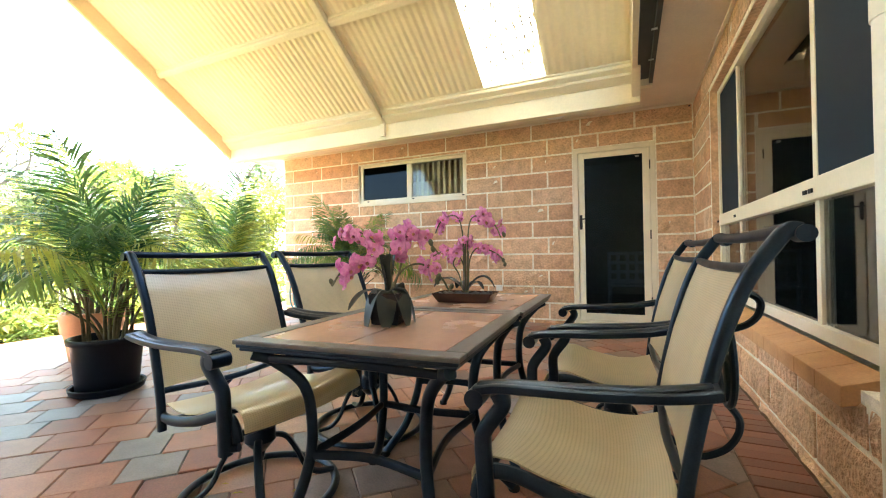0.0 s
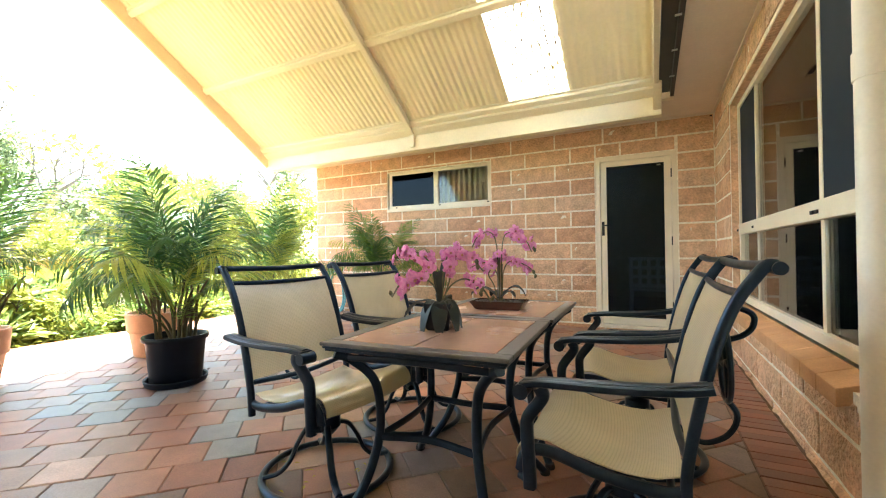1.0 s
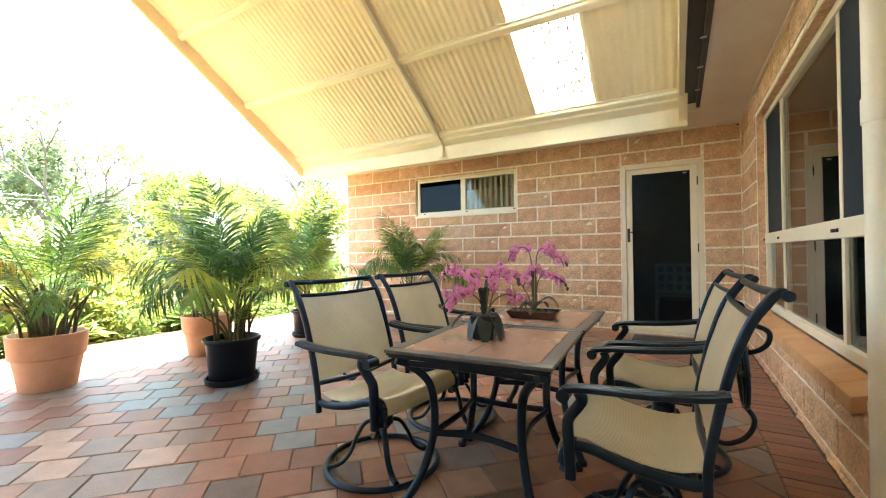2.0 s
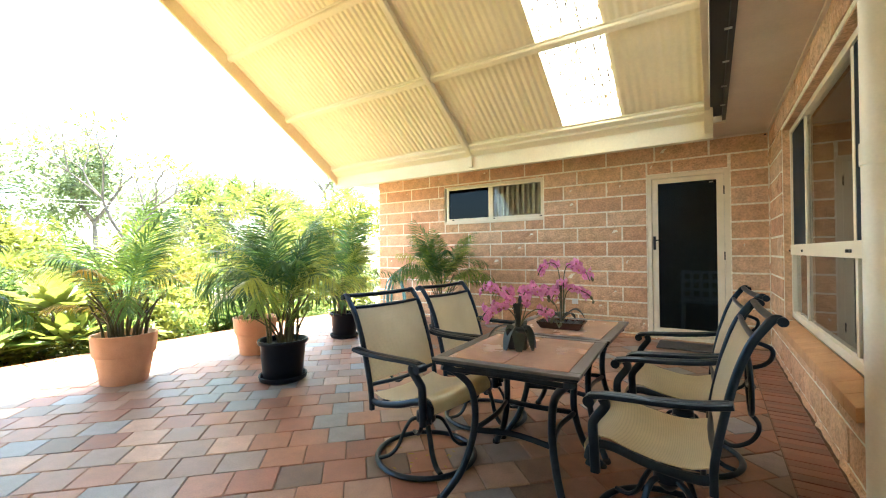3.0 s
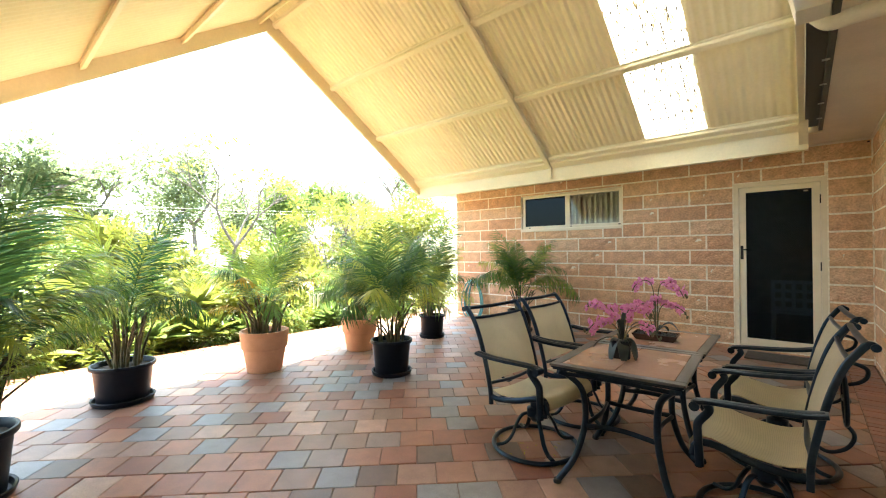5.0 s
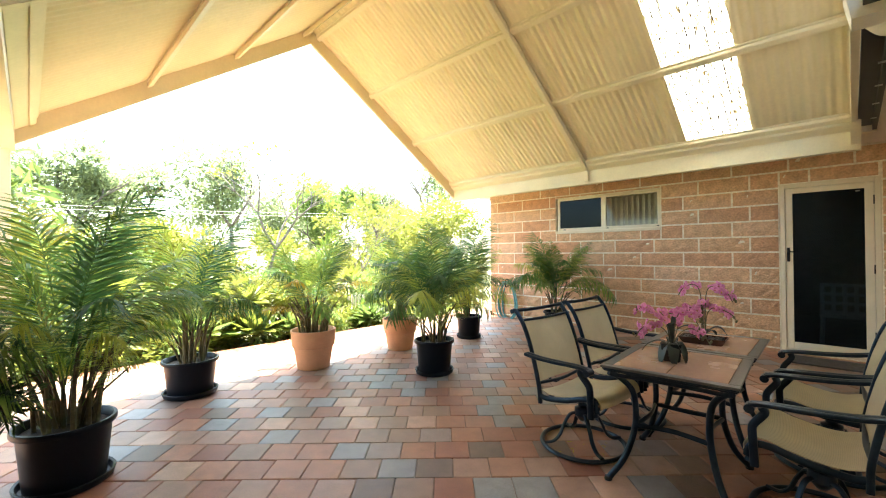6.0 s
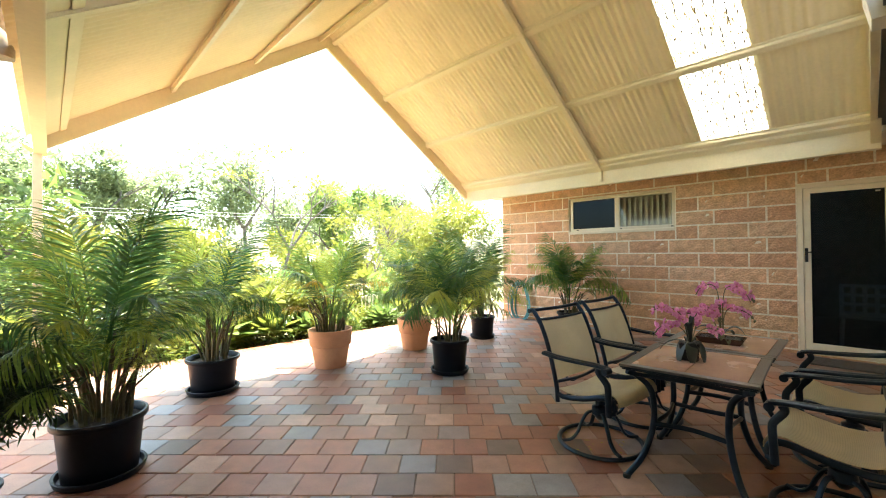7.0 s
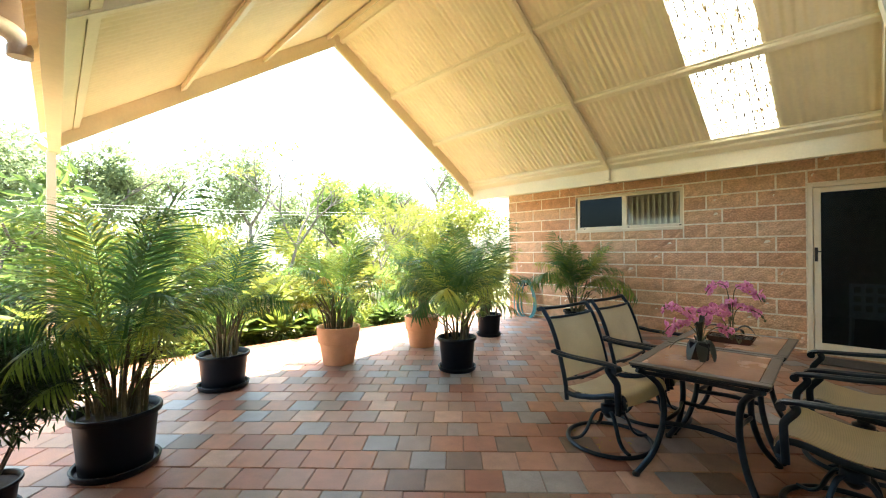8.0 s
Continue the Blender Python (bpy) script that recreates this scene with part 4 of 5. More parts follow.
potted_palm(-3.155, -1.345, "black", 0.232, 0.36, 1.70, 1.25, 36, 26, 1, "large bushy palm in a wide black plastic pot", low=20)
potted_palm(-4.34, -0.435, "black", 0.235, 0.33, 1.66, 1.2, 32, 24, 2, "green palm in a black plastic pot with saucer", low=16)
potted_palm(-4.33, 0.79, "clay", 0.25, 0.43, 1.56, 1.2, 34, 26, 3, "palm in a large terracotta pot, some fronds yellow", dry=3)
potted_palm(-4.30, 2.03, "clay", 0.235, 0.41, 1.44, 1.15, 32, 16, 4, "smaller palm in a terracotta pot", dry=1)
potted_palm(-3.17, 1.58, "black", 0.215, 0.36, 1.52, 1.45, 42, 18, 5, "dense palm in a black pot near the chairs", low=6)
potted_palm(-4.09, 3.19, "black", 0.195, 0.33, 1.70, 1.2, 32, 16, 6, "palm in a small black pot at the patio edge")
potted_palm(-3.30, 4.38, "black", 0.20, 0.34, 1.56, 1.5, 38, 14, 7, "arching palm in a black pot before the block wall")


# ---- garden ----
def leaf_cloud(bm, rnd, centre, radii, count, size, slim=0.45, shell=0.55, down=0.0):
    """Many small folded leaves through an uneven rounded space."""
    off = Vector((rnd.uniform(0, 50), rnd.uniform(0, 50), rnd.uniform(0, 50)))
    made = 0
    while made < count:
        d = Vector((rnd.gauss(0, 1), rnd.gauss(0, 1), rnd.gauss(0, 1))).normalized()
        lump = 0.78 + 0.75 * noise.noise(off + d * 2.3) + 0.35 * noise.noise(off + d * 6)
        k = lump * (shell + (1 - shell) * rnd.random() ** 0.5)
        if noise.noise(off * 2 + d * 4 * k) < -0.28:
            made += 0.3
            continue
        p = Vector(centre) + Vector((d.x * radii[0], d.y * radii[1], d.z * radii[2])) * k
        a = (Vector((rnd.gauss(0, 1), rnd.gauss(0, 1), rnd.gauss(0, 0.6) - down)) + d * 0.9).normalized()
        b = a.cross(Vector((rnd.gauss(0, 1), rnd.gauss(0, 1), 1.2))).normalized()
        up = a.cross(b) * 0.12 * size
        s = size * rnd.uniform(0.65, 1.3)
        v = [bm.verts.new(p), bm.verts.new(p + a * s * 0.5 + b * s * slim * 0.5 - up), bm.verts.new(p + a * s), bm.verts.new(p + a * s * 0.5 - b * s * slim * 0.5 - up)]
        bm.faces.new((v[0], v[1], v[2]))
        bm.faces.new((v[0], v[2], v[3]))
        made += 1


def limbs(bm, rnd, base, top, r, forks=3, depth=3, spread=0.5):
    """A tapered trunk that forks into limbs. Returns the tips."""
    mid = (Vector(base) + Vector(top)) / 2 + Vector((rnd.uniform(-1, 1), rnd.uniform(-1, 1), 0)) * 0.08 * (Vector(top) - Vector(base)).length
    sweep(bm, smooth_path([base, mid, top], 4), r, r, 7, (0.3, 1, 0), taper=lambda t: 1.1 - 0.45 * t)
    if not depth:
        return [Vector(top)]
    tips = []
    ln = (Vector(top) - Vector(base)).length * rnd.uniform(0.6, 0.8)
    d0 = (Vector(top) - Vector(base)).normalized()
    for k in range(forks):
        a = 2 * math.pi * (k + rnd.random() * 0.6) / forks
        d = (d0 + spread * Vector((math.cos(a), math.sin(a), rnd.uniform(-0.1, 0.4)))).normalized()
        tips += limbs(bm, rnd, Vector(top), Vector(top) + d * ln * rnd.uniform(0.8, 1.15), r * 0.62, forks, depth - 1, spread)
    return tips


M_BARK = material("tree_bark", [(0.07, 0.055, 0.042), (0.12, 0.10, 0.08)], rough=0.9, scale=6, fine=50, bump=0.6, vary=0.25)
M_PALE_BARK = material("pale_bark", [(0.11, 0.09, 0.08), (0.19, 0.165, 0.145)], rough=0.85, scale=6, fine=50, bump=0.4, vary=0.2)
LEAF = {
    "mid": material("shrub_leaf", [(0.10, 0.16, 0.038), (0.16, 0.22, 0.06)], rough=0.5, scale=1.5, fine=9, bump=0, vary=0.4, see=0.5),
    "lime": material("lime_leaf", [(0.16, 0.20, 0.034), (0.25, 0.25, 0.05)], rough=0.5, scale=1.5, fine=9, bump=0, vary=0.35, see=0.5),
    "dark": material("dark_leaf", [(0.03, 0.065, 0.02), (0.055, 0.10, 0.028)], rough=0.4, scale=1.5, fine=9, bump=0, vary=0.4, see=0.3),
    "grey": material("gum_leaf", [(0.17, 0.22, 0.105), (0.23, 0.27, 0.145)], rough=0.6, scale=1.0, fine=6, bump=0, vary=0.3, see=0.6),
}


def tree(x, y, h, crown, n, size, leaf, seed, label, trunk=0.35, r=None, bark=None, name="tree", slim=0.45, clouds=6, z0=-0.1, down=0.0, wide=None):
    rnd = random.Random(seed)
    t = thing(name, label, "tree" if name == "tree" else "shrub", "garden planting", at=pose(x, y, 0))
    bm = bmesh.new()
    tips = limbs(bm, rnd, (0, 0, z0), (rnd.uniform(-0.1, 0.1) * h, rnd.uniform(-0.1, 0.1) * h, h * trunk * 0.7), r or h * 0.018, 3, 2, 0.75)
    part("trunk", bm, bark or M_BARK, t, smooth=True)
    bm = bmesh.new()
    cw = wide or crown
    for k in range(clouds):
        q = rnd.choice(tips)
        ct = Vector((q.x * 0.75 + rnd.uniform(-0.5, 0.5) * cw, q.y * 0.75 + rnd.uniform(-0.5, 0.5) * cw, h - crown * (0.42 + 0.9 * rnd.random() ** 1.3)))
        leaf_cloud(bm, rnd, ct, (cw * rnd.uniform(0.42, 0.62), cw * rnd.uniform(0.42, 0.62), crown * rnd.uniform(0.28, 0.42)), n // clouds, size, slim, down=down)
    part("crown", bm, LEAF[leaf], t)
    return t


def bare_tree(x, y, h, seed, leaf_n=260):
    rnd = random.Random(seed)
    t = thing("frangipani_tree", "pale bare-branched garden tree with few leaf tufts", "tree", "garden planting", at=pose(x, y, 0))
    bm = bmesh.new()
    tips = limbs(bm, rnd, (0, 0, -0.2), (0.1, 0.05, h * 0.30), h * 0.0115, 3, 4, 0.62)
    part("trunk", bm, M_PALE_BARK, t, smooth=True)
    bm = bmesh.new()
    for q in tips:
        if rnd.random() < 0.75:
            leaf_cloud(bm, rnd, q, (0.16, 0.16, 0.12), leaf_n // 40, 0.16, 0.35)
    part("crown", bm, LEAF["lime"], t)
    return t


def rosette(x, y, r, seed, leaf="lime", name="agave", z=0.0, count=34, label="pale green rosette of broad fleshy leaves"):
    rnd = random.Random(seed)
    t = thing(name, label, "plant", "garden planting", at=pose(x, y, z - 0.35))
    bm = bmesh.new()
    for k in range(count):
        a = 2.4 * k
        f = k / count
        e = radians(78 - 70 * f)
        out = Vector((math.cos(a), math.sin(a), 0))
        ln = r * (0.75 + 0.35 * f) * rnd.uniform(0.9, 1.1)
        w = ln * 0.15
        cross = Vector((-out.y, out.x, 0))
        prev = None
        for s, wk in ((0.0, 0.55), (0.3, 0.9), (0.6, 1.0), (0.85, 0.55), (1.0, 0.0)):
            p = out * ln * s * math.cos(e) + Vector((0, 0, 0.35 + ln * s * math.sin(e) - 0.22 * ln * s * s * math.cos(e)))
            cur = [bm.verts.new(p)] if wk == 0 else [bm.verts.new(p - cross * w * wk + Vector((0, 0, 0.25 * w * wk))), bm.verts.new(p - Vector((0, 0, 0.12 * w))), bm.verts.new(p + cross * w * wk + Vector((0, 0, 0.25 * w * wk)))]
            if prev:
                if len(cur) == 3:
                    bm.faces.new((prev[0], prev[1], cur[1], cur[0]))
                    bm.faces.new((prev[1], prev[2], cur[2], cur[1]))
                else:
                    bm.faces.new((prev[0], prev[1], cur[0]))
                    bm.faces.new((prev[1], prev[2], cur[0]))
            prev = cur
    part("leaves", bm, LEAF[leaf], t)
    part("stem", bar([(0, 0, 0.0), (0.01, 0, 0.2), (0, 0, 0.42)], 0.03, sides=7), M_BARK, t)
    return t


def shrub(x, y, h, w, n, size, leaf, seed, label, slim=0.45, down=0.0, clouds=5):
    return tree(x, y, h, h * 0.9, n, size, leaf, seed, label, trunk=0.25, r=0.02, name="shrub", slim=slim, clouds=clouds, down=down, wide=w)


def potted_shrub(x, y, r, h, top, wide, seed):
    rnd = random.Random(seed)
    t = thing("potted_shrub", "dark fine-leaved bushy shrub in a small black pot", "shrub", at=pose(x, y, 0))
    pot("black", r, h, t)
    bm = bmesh.new()
    tips = []
    for k in range(6):
        a = 1.05 * k
        tips += limbs(bm, rnd, (0.05 * math.cos(a), 0.05 * math.sin(a), h * 0.86), (0.16 * math.cos(a), 0.16 * math.sin(a), h + 0.22), 0.007, 3, 2, 0.6)
    part("stems", bm, M_BARK, t, smooth=True)
    bm = bmesh.new()
    for q in tips:
        leaf_cloud(bm, rnd, (q.x * wide / 0.42, q.y * wide / 0.42, min(q.z, top - 0.06)), (0.14, 0.14, 0.12), 130, 0.075, 0.16, 0.2)
    part("crown", bm, LEAF["dark"], t)
    return t


potted_shrub(-2.98, -1.88, 0.15, 0.18, 0.85, 0.34, 8)

# bed along the patio edge
rnd = random.Random(11)
for k in range(26):
    y = -4.5 + 0.39 * k + rnd.uniform(-0.2, 0.2)
    rosette(-6.28 - rnd.uniform(0, 0.8), y, rnd.uniform(0.36, 0.56), 100 + k, rnd.choice(("lime", "mid", "lime")), z=0.02)
for k in range(9):
    rosette(-7.6 - rnd.uniform(0, 1.0), -4.2 + 1.15 * k + rnd.uniform(-0.3, 0.3), rnd.uniform(0.5, 0.75), 140 + k, rnd.choice(("lime", "lime", "mid")), z=0.25 + 0.35 * rnd.random())
for k, (x, y, q, z) in enumerate(((-6.55, 0.25, 0.62, 0.10), (-6.45, 0.95, 0.58, 0.06), (-6.95, 0.95, 0.75, 0.42), (-6.9, -0.35, 0.68, 0.28), (-6.5, -1.0, 0.6, 0.1), (-7.1, 1.75, 0.66, 0.35), (-6.4, 1.5, 0.5, 0.05), (-7.0, -1.7, 0.7, 0.3))):
    rosette(x, y, q, 170 + k, "lime" if k % 3 else "mid", z=z, count=26, label="large pale rosette of broad fleshy leaves beside the patio")
for k in range(30):
    shrub(-6.7 - rnd.uniform(0, 2.2), -5.2 + 0.42 * k + rnd.uniform(-0.3, 0.3), rnd.uniform(0.5, 1.15), rnd.uniform(0.45, 0.75), 700, 0.13, rnd.choice(("mid", "lime", "lime", "mid")), 200 + k, "leafy green garden shrub beside the patio", slim=0.4)
for k in range(12):
    shrub(-9.8 - rnd.uniform(0, 3.0), -7.0 + 1.35 * k + rnd.uniform(-0.4, 0.4), rnd.uniform(1.5, 2.3), rnd.uniform(0.9, 1.4), 1300, 0.17, rnd.choice(("mid", "lime", "lime", "mid")), 240 + k, "tall leafy shrub in the garden behind the bed")
bare_tree(-10.5, 2.9, 4.7, 31, 180)
bare_tree(-11.0, 5.6, 3.0, 32, 420)
bare_tree(-9.6, 4.9, 2.5, 33, 420)
tree(-8.4, -1.98, 3.2, 2.5, 1300, 0.30, "mid", 41, "broad-leaved garden tree with large drooping leaves", trunk=0.35, slim=0.36, clouds=9, down=0.9, wide=1.0)
tree(-15.0, 13.7, 4.5, 3.0, 10000, 0.20, "lime", 42, "dense rounded garden tree in sunlight", clouds=11, wide=3.4)
tree(-19.0, 15.0, 4.3, 2.6, 4500, 0.22, "lime", 43, "sunlit rounded tree behind the garden", clouds=7, wide=2.6)
tree(-17.0, 10.9, 4.6, 1.2, 600, 0.25, "mid", 44, "slender tree with a small tuft of leaves", trunk=0.7, clouds=3, wide=0.7)
tree(-26.0, 12.7, 6.5, 3.0, 4000, 0.30, "mid", 45, "rounded green tree in the distance", clouds=7, wide=2.4)
for k in range(11):
    tree(-30 - 3.5 * (k % 3), -16 + 4.1 * k, 8.8 - 0.2 * k + 2.2 * rnd.random(), 4.6, 5200, 0.34, "grey", 60 + k, "tall spreading gum tree in the distance", trunk=0.5, bark=M_PALE_BARK, clouds=9, wide=3.2)
for k in range(8):
    tree(-21 - 2 * (k % 2), -12 + 3.4 * k, 2.5 + 0.7 * rnd.random(), 2.2, 2400, 0.30, rnd.choice(("grey", "lime", "grey")), 80 + k, "bushy green tree behind the garden", clouds=6, wide=2.2)
tree(-22.0, 18.2, 9.2, 4.0, 1700, 0.30, "grey", 95, "tall gum tree behind the house corner", trunk=0.5, clouds=8, wide=2.2, bark=M_PALE_BARK)

pickets = thing("picket_edging", "short pale timber pickets among the garden plants", "fence")
for k in range(5):
    part("picket", boxes((-7.02, -6.99, 2.92 + 0.085 * k, 2.965 + 0.085 * k, -0.1, 0.44 + 0.02 * (k % 2)), bevel=0.006), M_PIPE, pickets)
part("rail", boxes((-6.988, -6.968, 2.90, 3.32, 0.16, 0.20)), M_PIPE, pickets)

# low leafy cover over the soil of the bed
for k, kind in enumerate(("lime", "mid")):
    cover = bmesh.new()
    rc = random.Random(300 + k)
    for j in range(44):
        leaf_cloud(cover, rc, (-6.15 - 1.5 * rc.random() ** 1.3, -4.2 + 0.22 * j + rc.uniform(-0.15, 0.15), 0.02), (0.30, 0.26, 0.24 + 0.12 * rc.random()), 150, 0.12, 0.32, 0.3)
    tagged(part("ground_cover", cover, LEAF[kind]), "low green leafy plants covering the garden bed", "plants", kind="stuff")

# cable across the garden
cable = thing("overhead_cable", "pale overhead cable crossing behind the garden", "cable")
for dz in (0.0, 0.12):
    part("wire", bar([(-19, -22, 2.95 + dz), (-17.5, -4, 2.72 + dz), (-16, 10, 3.0 + dz), (-15, 28, 4.6 + dz)], 0.0045, sides=5, steps=8), M_WHITE, cable)
part("pole", bar([(-19, -22, -0.4), (-19, -22, 3.4)], 0.1, sides=8, steps=2, up=(1, 0, 0)), M_BARK, cable)
part("pole", bar([(-15, 28, -0.4), (-15, 28, 5.0)], 0.1, sides=8, steps=2, up=(1, 0, 0)), M_BARK, cable)


# ---- orchids on the tables ----
M_PETAL = material("orchid_petal", [(0.70, 0.13, 0.42), (0.84, 0.36, 0.60), (0.74, 0.21, 0.50)], rough=0.55, scale=40, fine=120, bump=0.05, vary=0.2, see=0.3)
M_LIP = material("orchid_lip", [(0.45, 0.06, 0.24), (0.62, 0.35, 0.12)], rough=0.5, scale=60, bump=0.05, see=0.2)
M_ORCHID_LEAF = material("orchid_leaf", [(0.010, 0.018, 0.014), (0.020, 0.032, 0.026)], rough=0.45, scale=14, fine=90, bump=0.15, vary=0.25)
M_STEM = material("orchid_stem", [(0.10, 0.09, 0.04), (0.14, 0.13, 0.06)], rough=0.6, scale=30, bump=0.1)
M_VASE = material("dark_glazed_vase", [(0.012, 0.014, 0.018), (0.022, 0.025, 0.03)], rough=0.22, scale=10, bump=0.04)
M_TRAY = material("brown_glazed_tray", [(0.05, 0.022, 0.016), (0.08, 0.035, 0.024)], rough=0.2, scale=10, bump=0.04)
M_PEBBLE = material("dark_pebble", [(0.02, 0.02, 0.02), (0.06, 0.055, 0.05), (0.10, 0.09, 0.08)], rough=0.4, scale=20, pick="island", bump=0.1)


def flower_mesh(name):
    """Five broad petals round a small lip, facing +x."""
    bm = bmesh.new()
    for k in range(5):
        a = radians(90 + 72 * k + random.uniform(-8, 8))
        wide = 0.019 if k in (1, 4) else 0.013
        ln = random.uniform(0.032, 0.038)
        out = Vector((0, math.cos(a), math.sin(a)))
        cr = Vector((0, -math.sin(a), math.cos(a)))
        prev = None
        for s, w in ((0.05, 0.25), (0.35, 0.85), (0.68, 1.0), (0.92, 0.6), (1.0, 0.12)):
            x = 0.008 * math.sin(3.0 * s) + random.uniform(-0.002, 0.002) - 0.006 * s * s
            cur = [bm.verts.new(out * ln * s + cr * wide * w * q + Vector((x - 0.004 * abs(q), 0, 0))) for q in (-1, 0, 1)]
            if prev:
                for j in (0, 1):
                    bm.faces.new((prev[j], prev[j + 1], cur[j + 1], cur[j]))
            prev = cur
    me = bpy.data.meshes.new(name)
    bm.to_mesh(me)
    bm.free()
    me.materials.append(M_PETAL)
    me.shade_smooth()
    return me


FLOWERS = [flower_mesh("flower") for _ in range(4)]
lip = lathe([(0, 0.012), (0.004, 0.011), (0.0075, 0.004), (0.005, -0.003), (0, -0.005)], 8)
LIP = bpy.data.meshes.new("lip")
lip.to_mesh(LIP)
lip.free()
LIP.materials.append(M_LIP)
BUD = bpy.data.meshes.new("bud")
b = lathe([(0, 0.016), (0.006, 0.011), (0.008, 0.003), (0.005, -0.006), (0, -0.009)], 8)
b.to_mesh(BUD)
b.free()
BUD.materials.append(M_STEM)


def spray(parent, rnd, path, n, start=0.45, size=1.0, buds=2):
    """A flower stem with blooms along its outer end."""
    pts = smooth_path(path, 8)
    part("stem", sweep(bmesh.new(), pts, 0.0032, sides=6), M_STEM, parent)
    for k in range(n + buds):
        f = start + (1 - start) * (k + 0.5) / (n + buds)
        p = pts[min(len(pts) - 1, int(f * (len(pts) - 1)))]
        a = rnd.uniform(0, 360)
        off = Vector((math.cos(radians(a)), math.sin(radians(a)), rnd.uniform(-0.6, 0.5))) * 0.026 * size
        m = Matrix.Translation(p + off) @ pose(0, 0, 0, rnd.uniform(-25, 25), rnd.uniform(-20, 35), a)
        if k < n:
            fl = piece("flower", rnd.choice(FLOWERS), m @ Matrix.Scale(size * rnd.uniform(0.62, 0.86), 4), parent)
            piece("lip", LIP, pose(0.006, 0, -0.006, ry=60), fl)
        else:
            piece("bud", BUD, m, parent)


def strap_leaf(parent, a, ln, w, rise, fall, z):
    """A broad arching orchid leaf."""
    def fn(u, v):
        s = u
        wid = w * min(1.0, 0.40 + 1.5 * s) * math.sqrt(max(0.02, 1 - max(0.0, (s - 0.5) / 0.5) ** 2.4))
        r = ln * (s - 0.25 * s * s * fall)
        zz = z + rise * math.sin(math.pi * 0.62 * s) - fall * ln * s * s
        q = (v - 0.5) * 2 * wid
        return (r * math.cos(a) - q * math.sin(a), r * math.sin(a) + q * math.cos(a), zz + 0.25 * abs(q))
    part("leaf", grid_sheet(fn, 10, 4, 0.002), M_ORCHID_LEAF, parent, smooth=True)


rnd = random.Random(5)
orchid = thing("orchid_in_vase", "pink artificial orchid in a dark square vase on the table", "orchid", "orchids on the tables", at=pose(-0.722, 1.15, 0.6482, rz=12))
bm = bmesh.new()
q = [bm.verts.new((sx * w, sy * w, z)) for z, w in ((0, 0.044), (0.10, 0.052)) for sx, sy in ((-1, -1), (1, -1), (1, 1), (-1, 1))]
for f in ((0, 1, 2, 3), (4, 5, 6, 7), (0, 1, 5, 4), (1, 2, 6, 5), (2, 3, 7, 6), (3, 0, 4, 7)):
    bm.faces.new([q[i] for i in f])
bmesh.ops.bevel(bm, geom=bm.edges[:], offset=0.004, segments=2, affect="EDGES")
part("vase", bm, M_VASE, orchid, "glossy dark vase")
for a, ln, w, rise, fall in ((-2.3, 0.125, 0.030, 0.05, 1.3), (-1.35, 0.115, 0.032, 0.05, 1.4), (-0.4, 0.12, 0.032, 0.05, 1.25), (0.5, 0.125, 0.030, 0.05, 1.2), (2.9, 0.19, 0.020, 0.04, 0.5), (1.6, 0.14, 0.032, 0.065, 0.8), (-1.7, 0.03, 0.020, 0.13, 0.1), (0.9, 0.03, 0.018, 0.16, 0.1), (-2.9, 0.03, 0.016, 0.11, 0.1)):
    strap_leaf(orchid, a, ln, w, rise, fall, 0.092)
spray(orchid, rnd, [(0, 0, 0.11), (-0.02, -0.01, 0.20), (-0.05, -0.01, 0.27), (-0.13, 0.02, 0.30), (-0.20, 0.03, 0.27)], 12, 0.35, 1.05, 1)
spray(orchid, rnd, [(0.01, 0, 0.11), (0.02, -0.02, 0.22), (0.05, -0.03, 0.29), (0.11, -0.02, 0.29), (0.17, 0.0, 0.22)], 12, 0.35, 1.0, 2)
spray(orchid, rnd, [(0, 0.01, 0.11), (-0.04, 0.03, 0.17), (-0.10, 0.03, 0.20), (-0.16, 0.0, 0.17), (-0.19, -0.02, 0.12)], 10, 0.4, 1.1, 1)
spray(orchid, rnd, [(0.01, 0.02, 0.11), (0.03, 0.05, 0.20), (0.02, 0.08, 0.25), (-0.02, 0.10, 0.26)], 9, 0.4, 1.0, 0)
spray(orchid, rnd, [(0.01, -0.01, 0.11), (0.05, -0.01, 0.17), (0.10, 0.02, 0.19), (0.16, 0.04, 0.15), (0.19, 0.05, 0.10)], 5, 0.4, 0.95, 3)

tray = thing("orchid_in_tray", "pink artificial orchid in a low brown tray of dark pebbles", "orchid", "orchids on the tables", at=pose(-0.705, 1.79, 0.6482, rz=4))
bm = bmesh.new()
q = [bm.verts.new((sx * a, sy * b2, z)) for z, a, b2 in ((0, 0.115, 0.065), (0.042, 0.14, 0.085), (0.042, 0.13, 0.076), (0.022, 0.118, 0.066)) for sx, sy in ((-1, -1), (1, -1), (1, 1), (-1, 1))]
bm.faces.new(q[0:4])
bm.faces.new(q[12:16])
for k in range(3):
    for j in range(4):
        bm.faces.new((q[4 * k + j], q[4 * k + (j + 1) % 4], q[4 * k + 4 + (j + 1) % 4], q[4 * k + 4 + j]))
bmesh.ops.bevel(bm, geom=bm.edges[:], offset=0.003, segments=2, affect="EDGES")
part("tray", bm, M_TRAY, tray, "low brown glazed tray")
bm = bmesh.new()
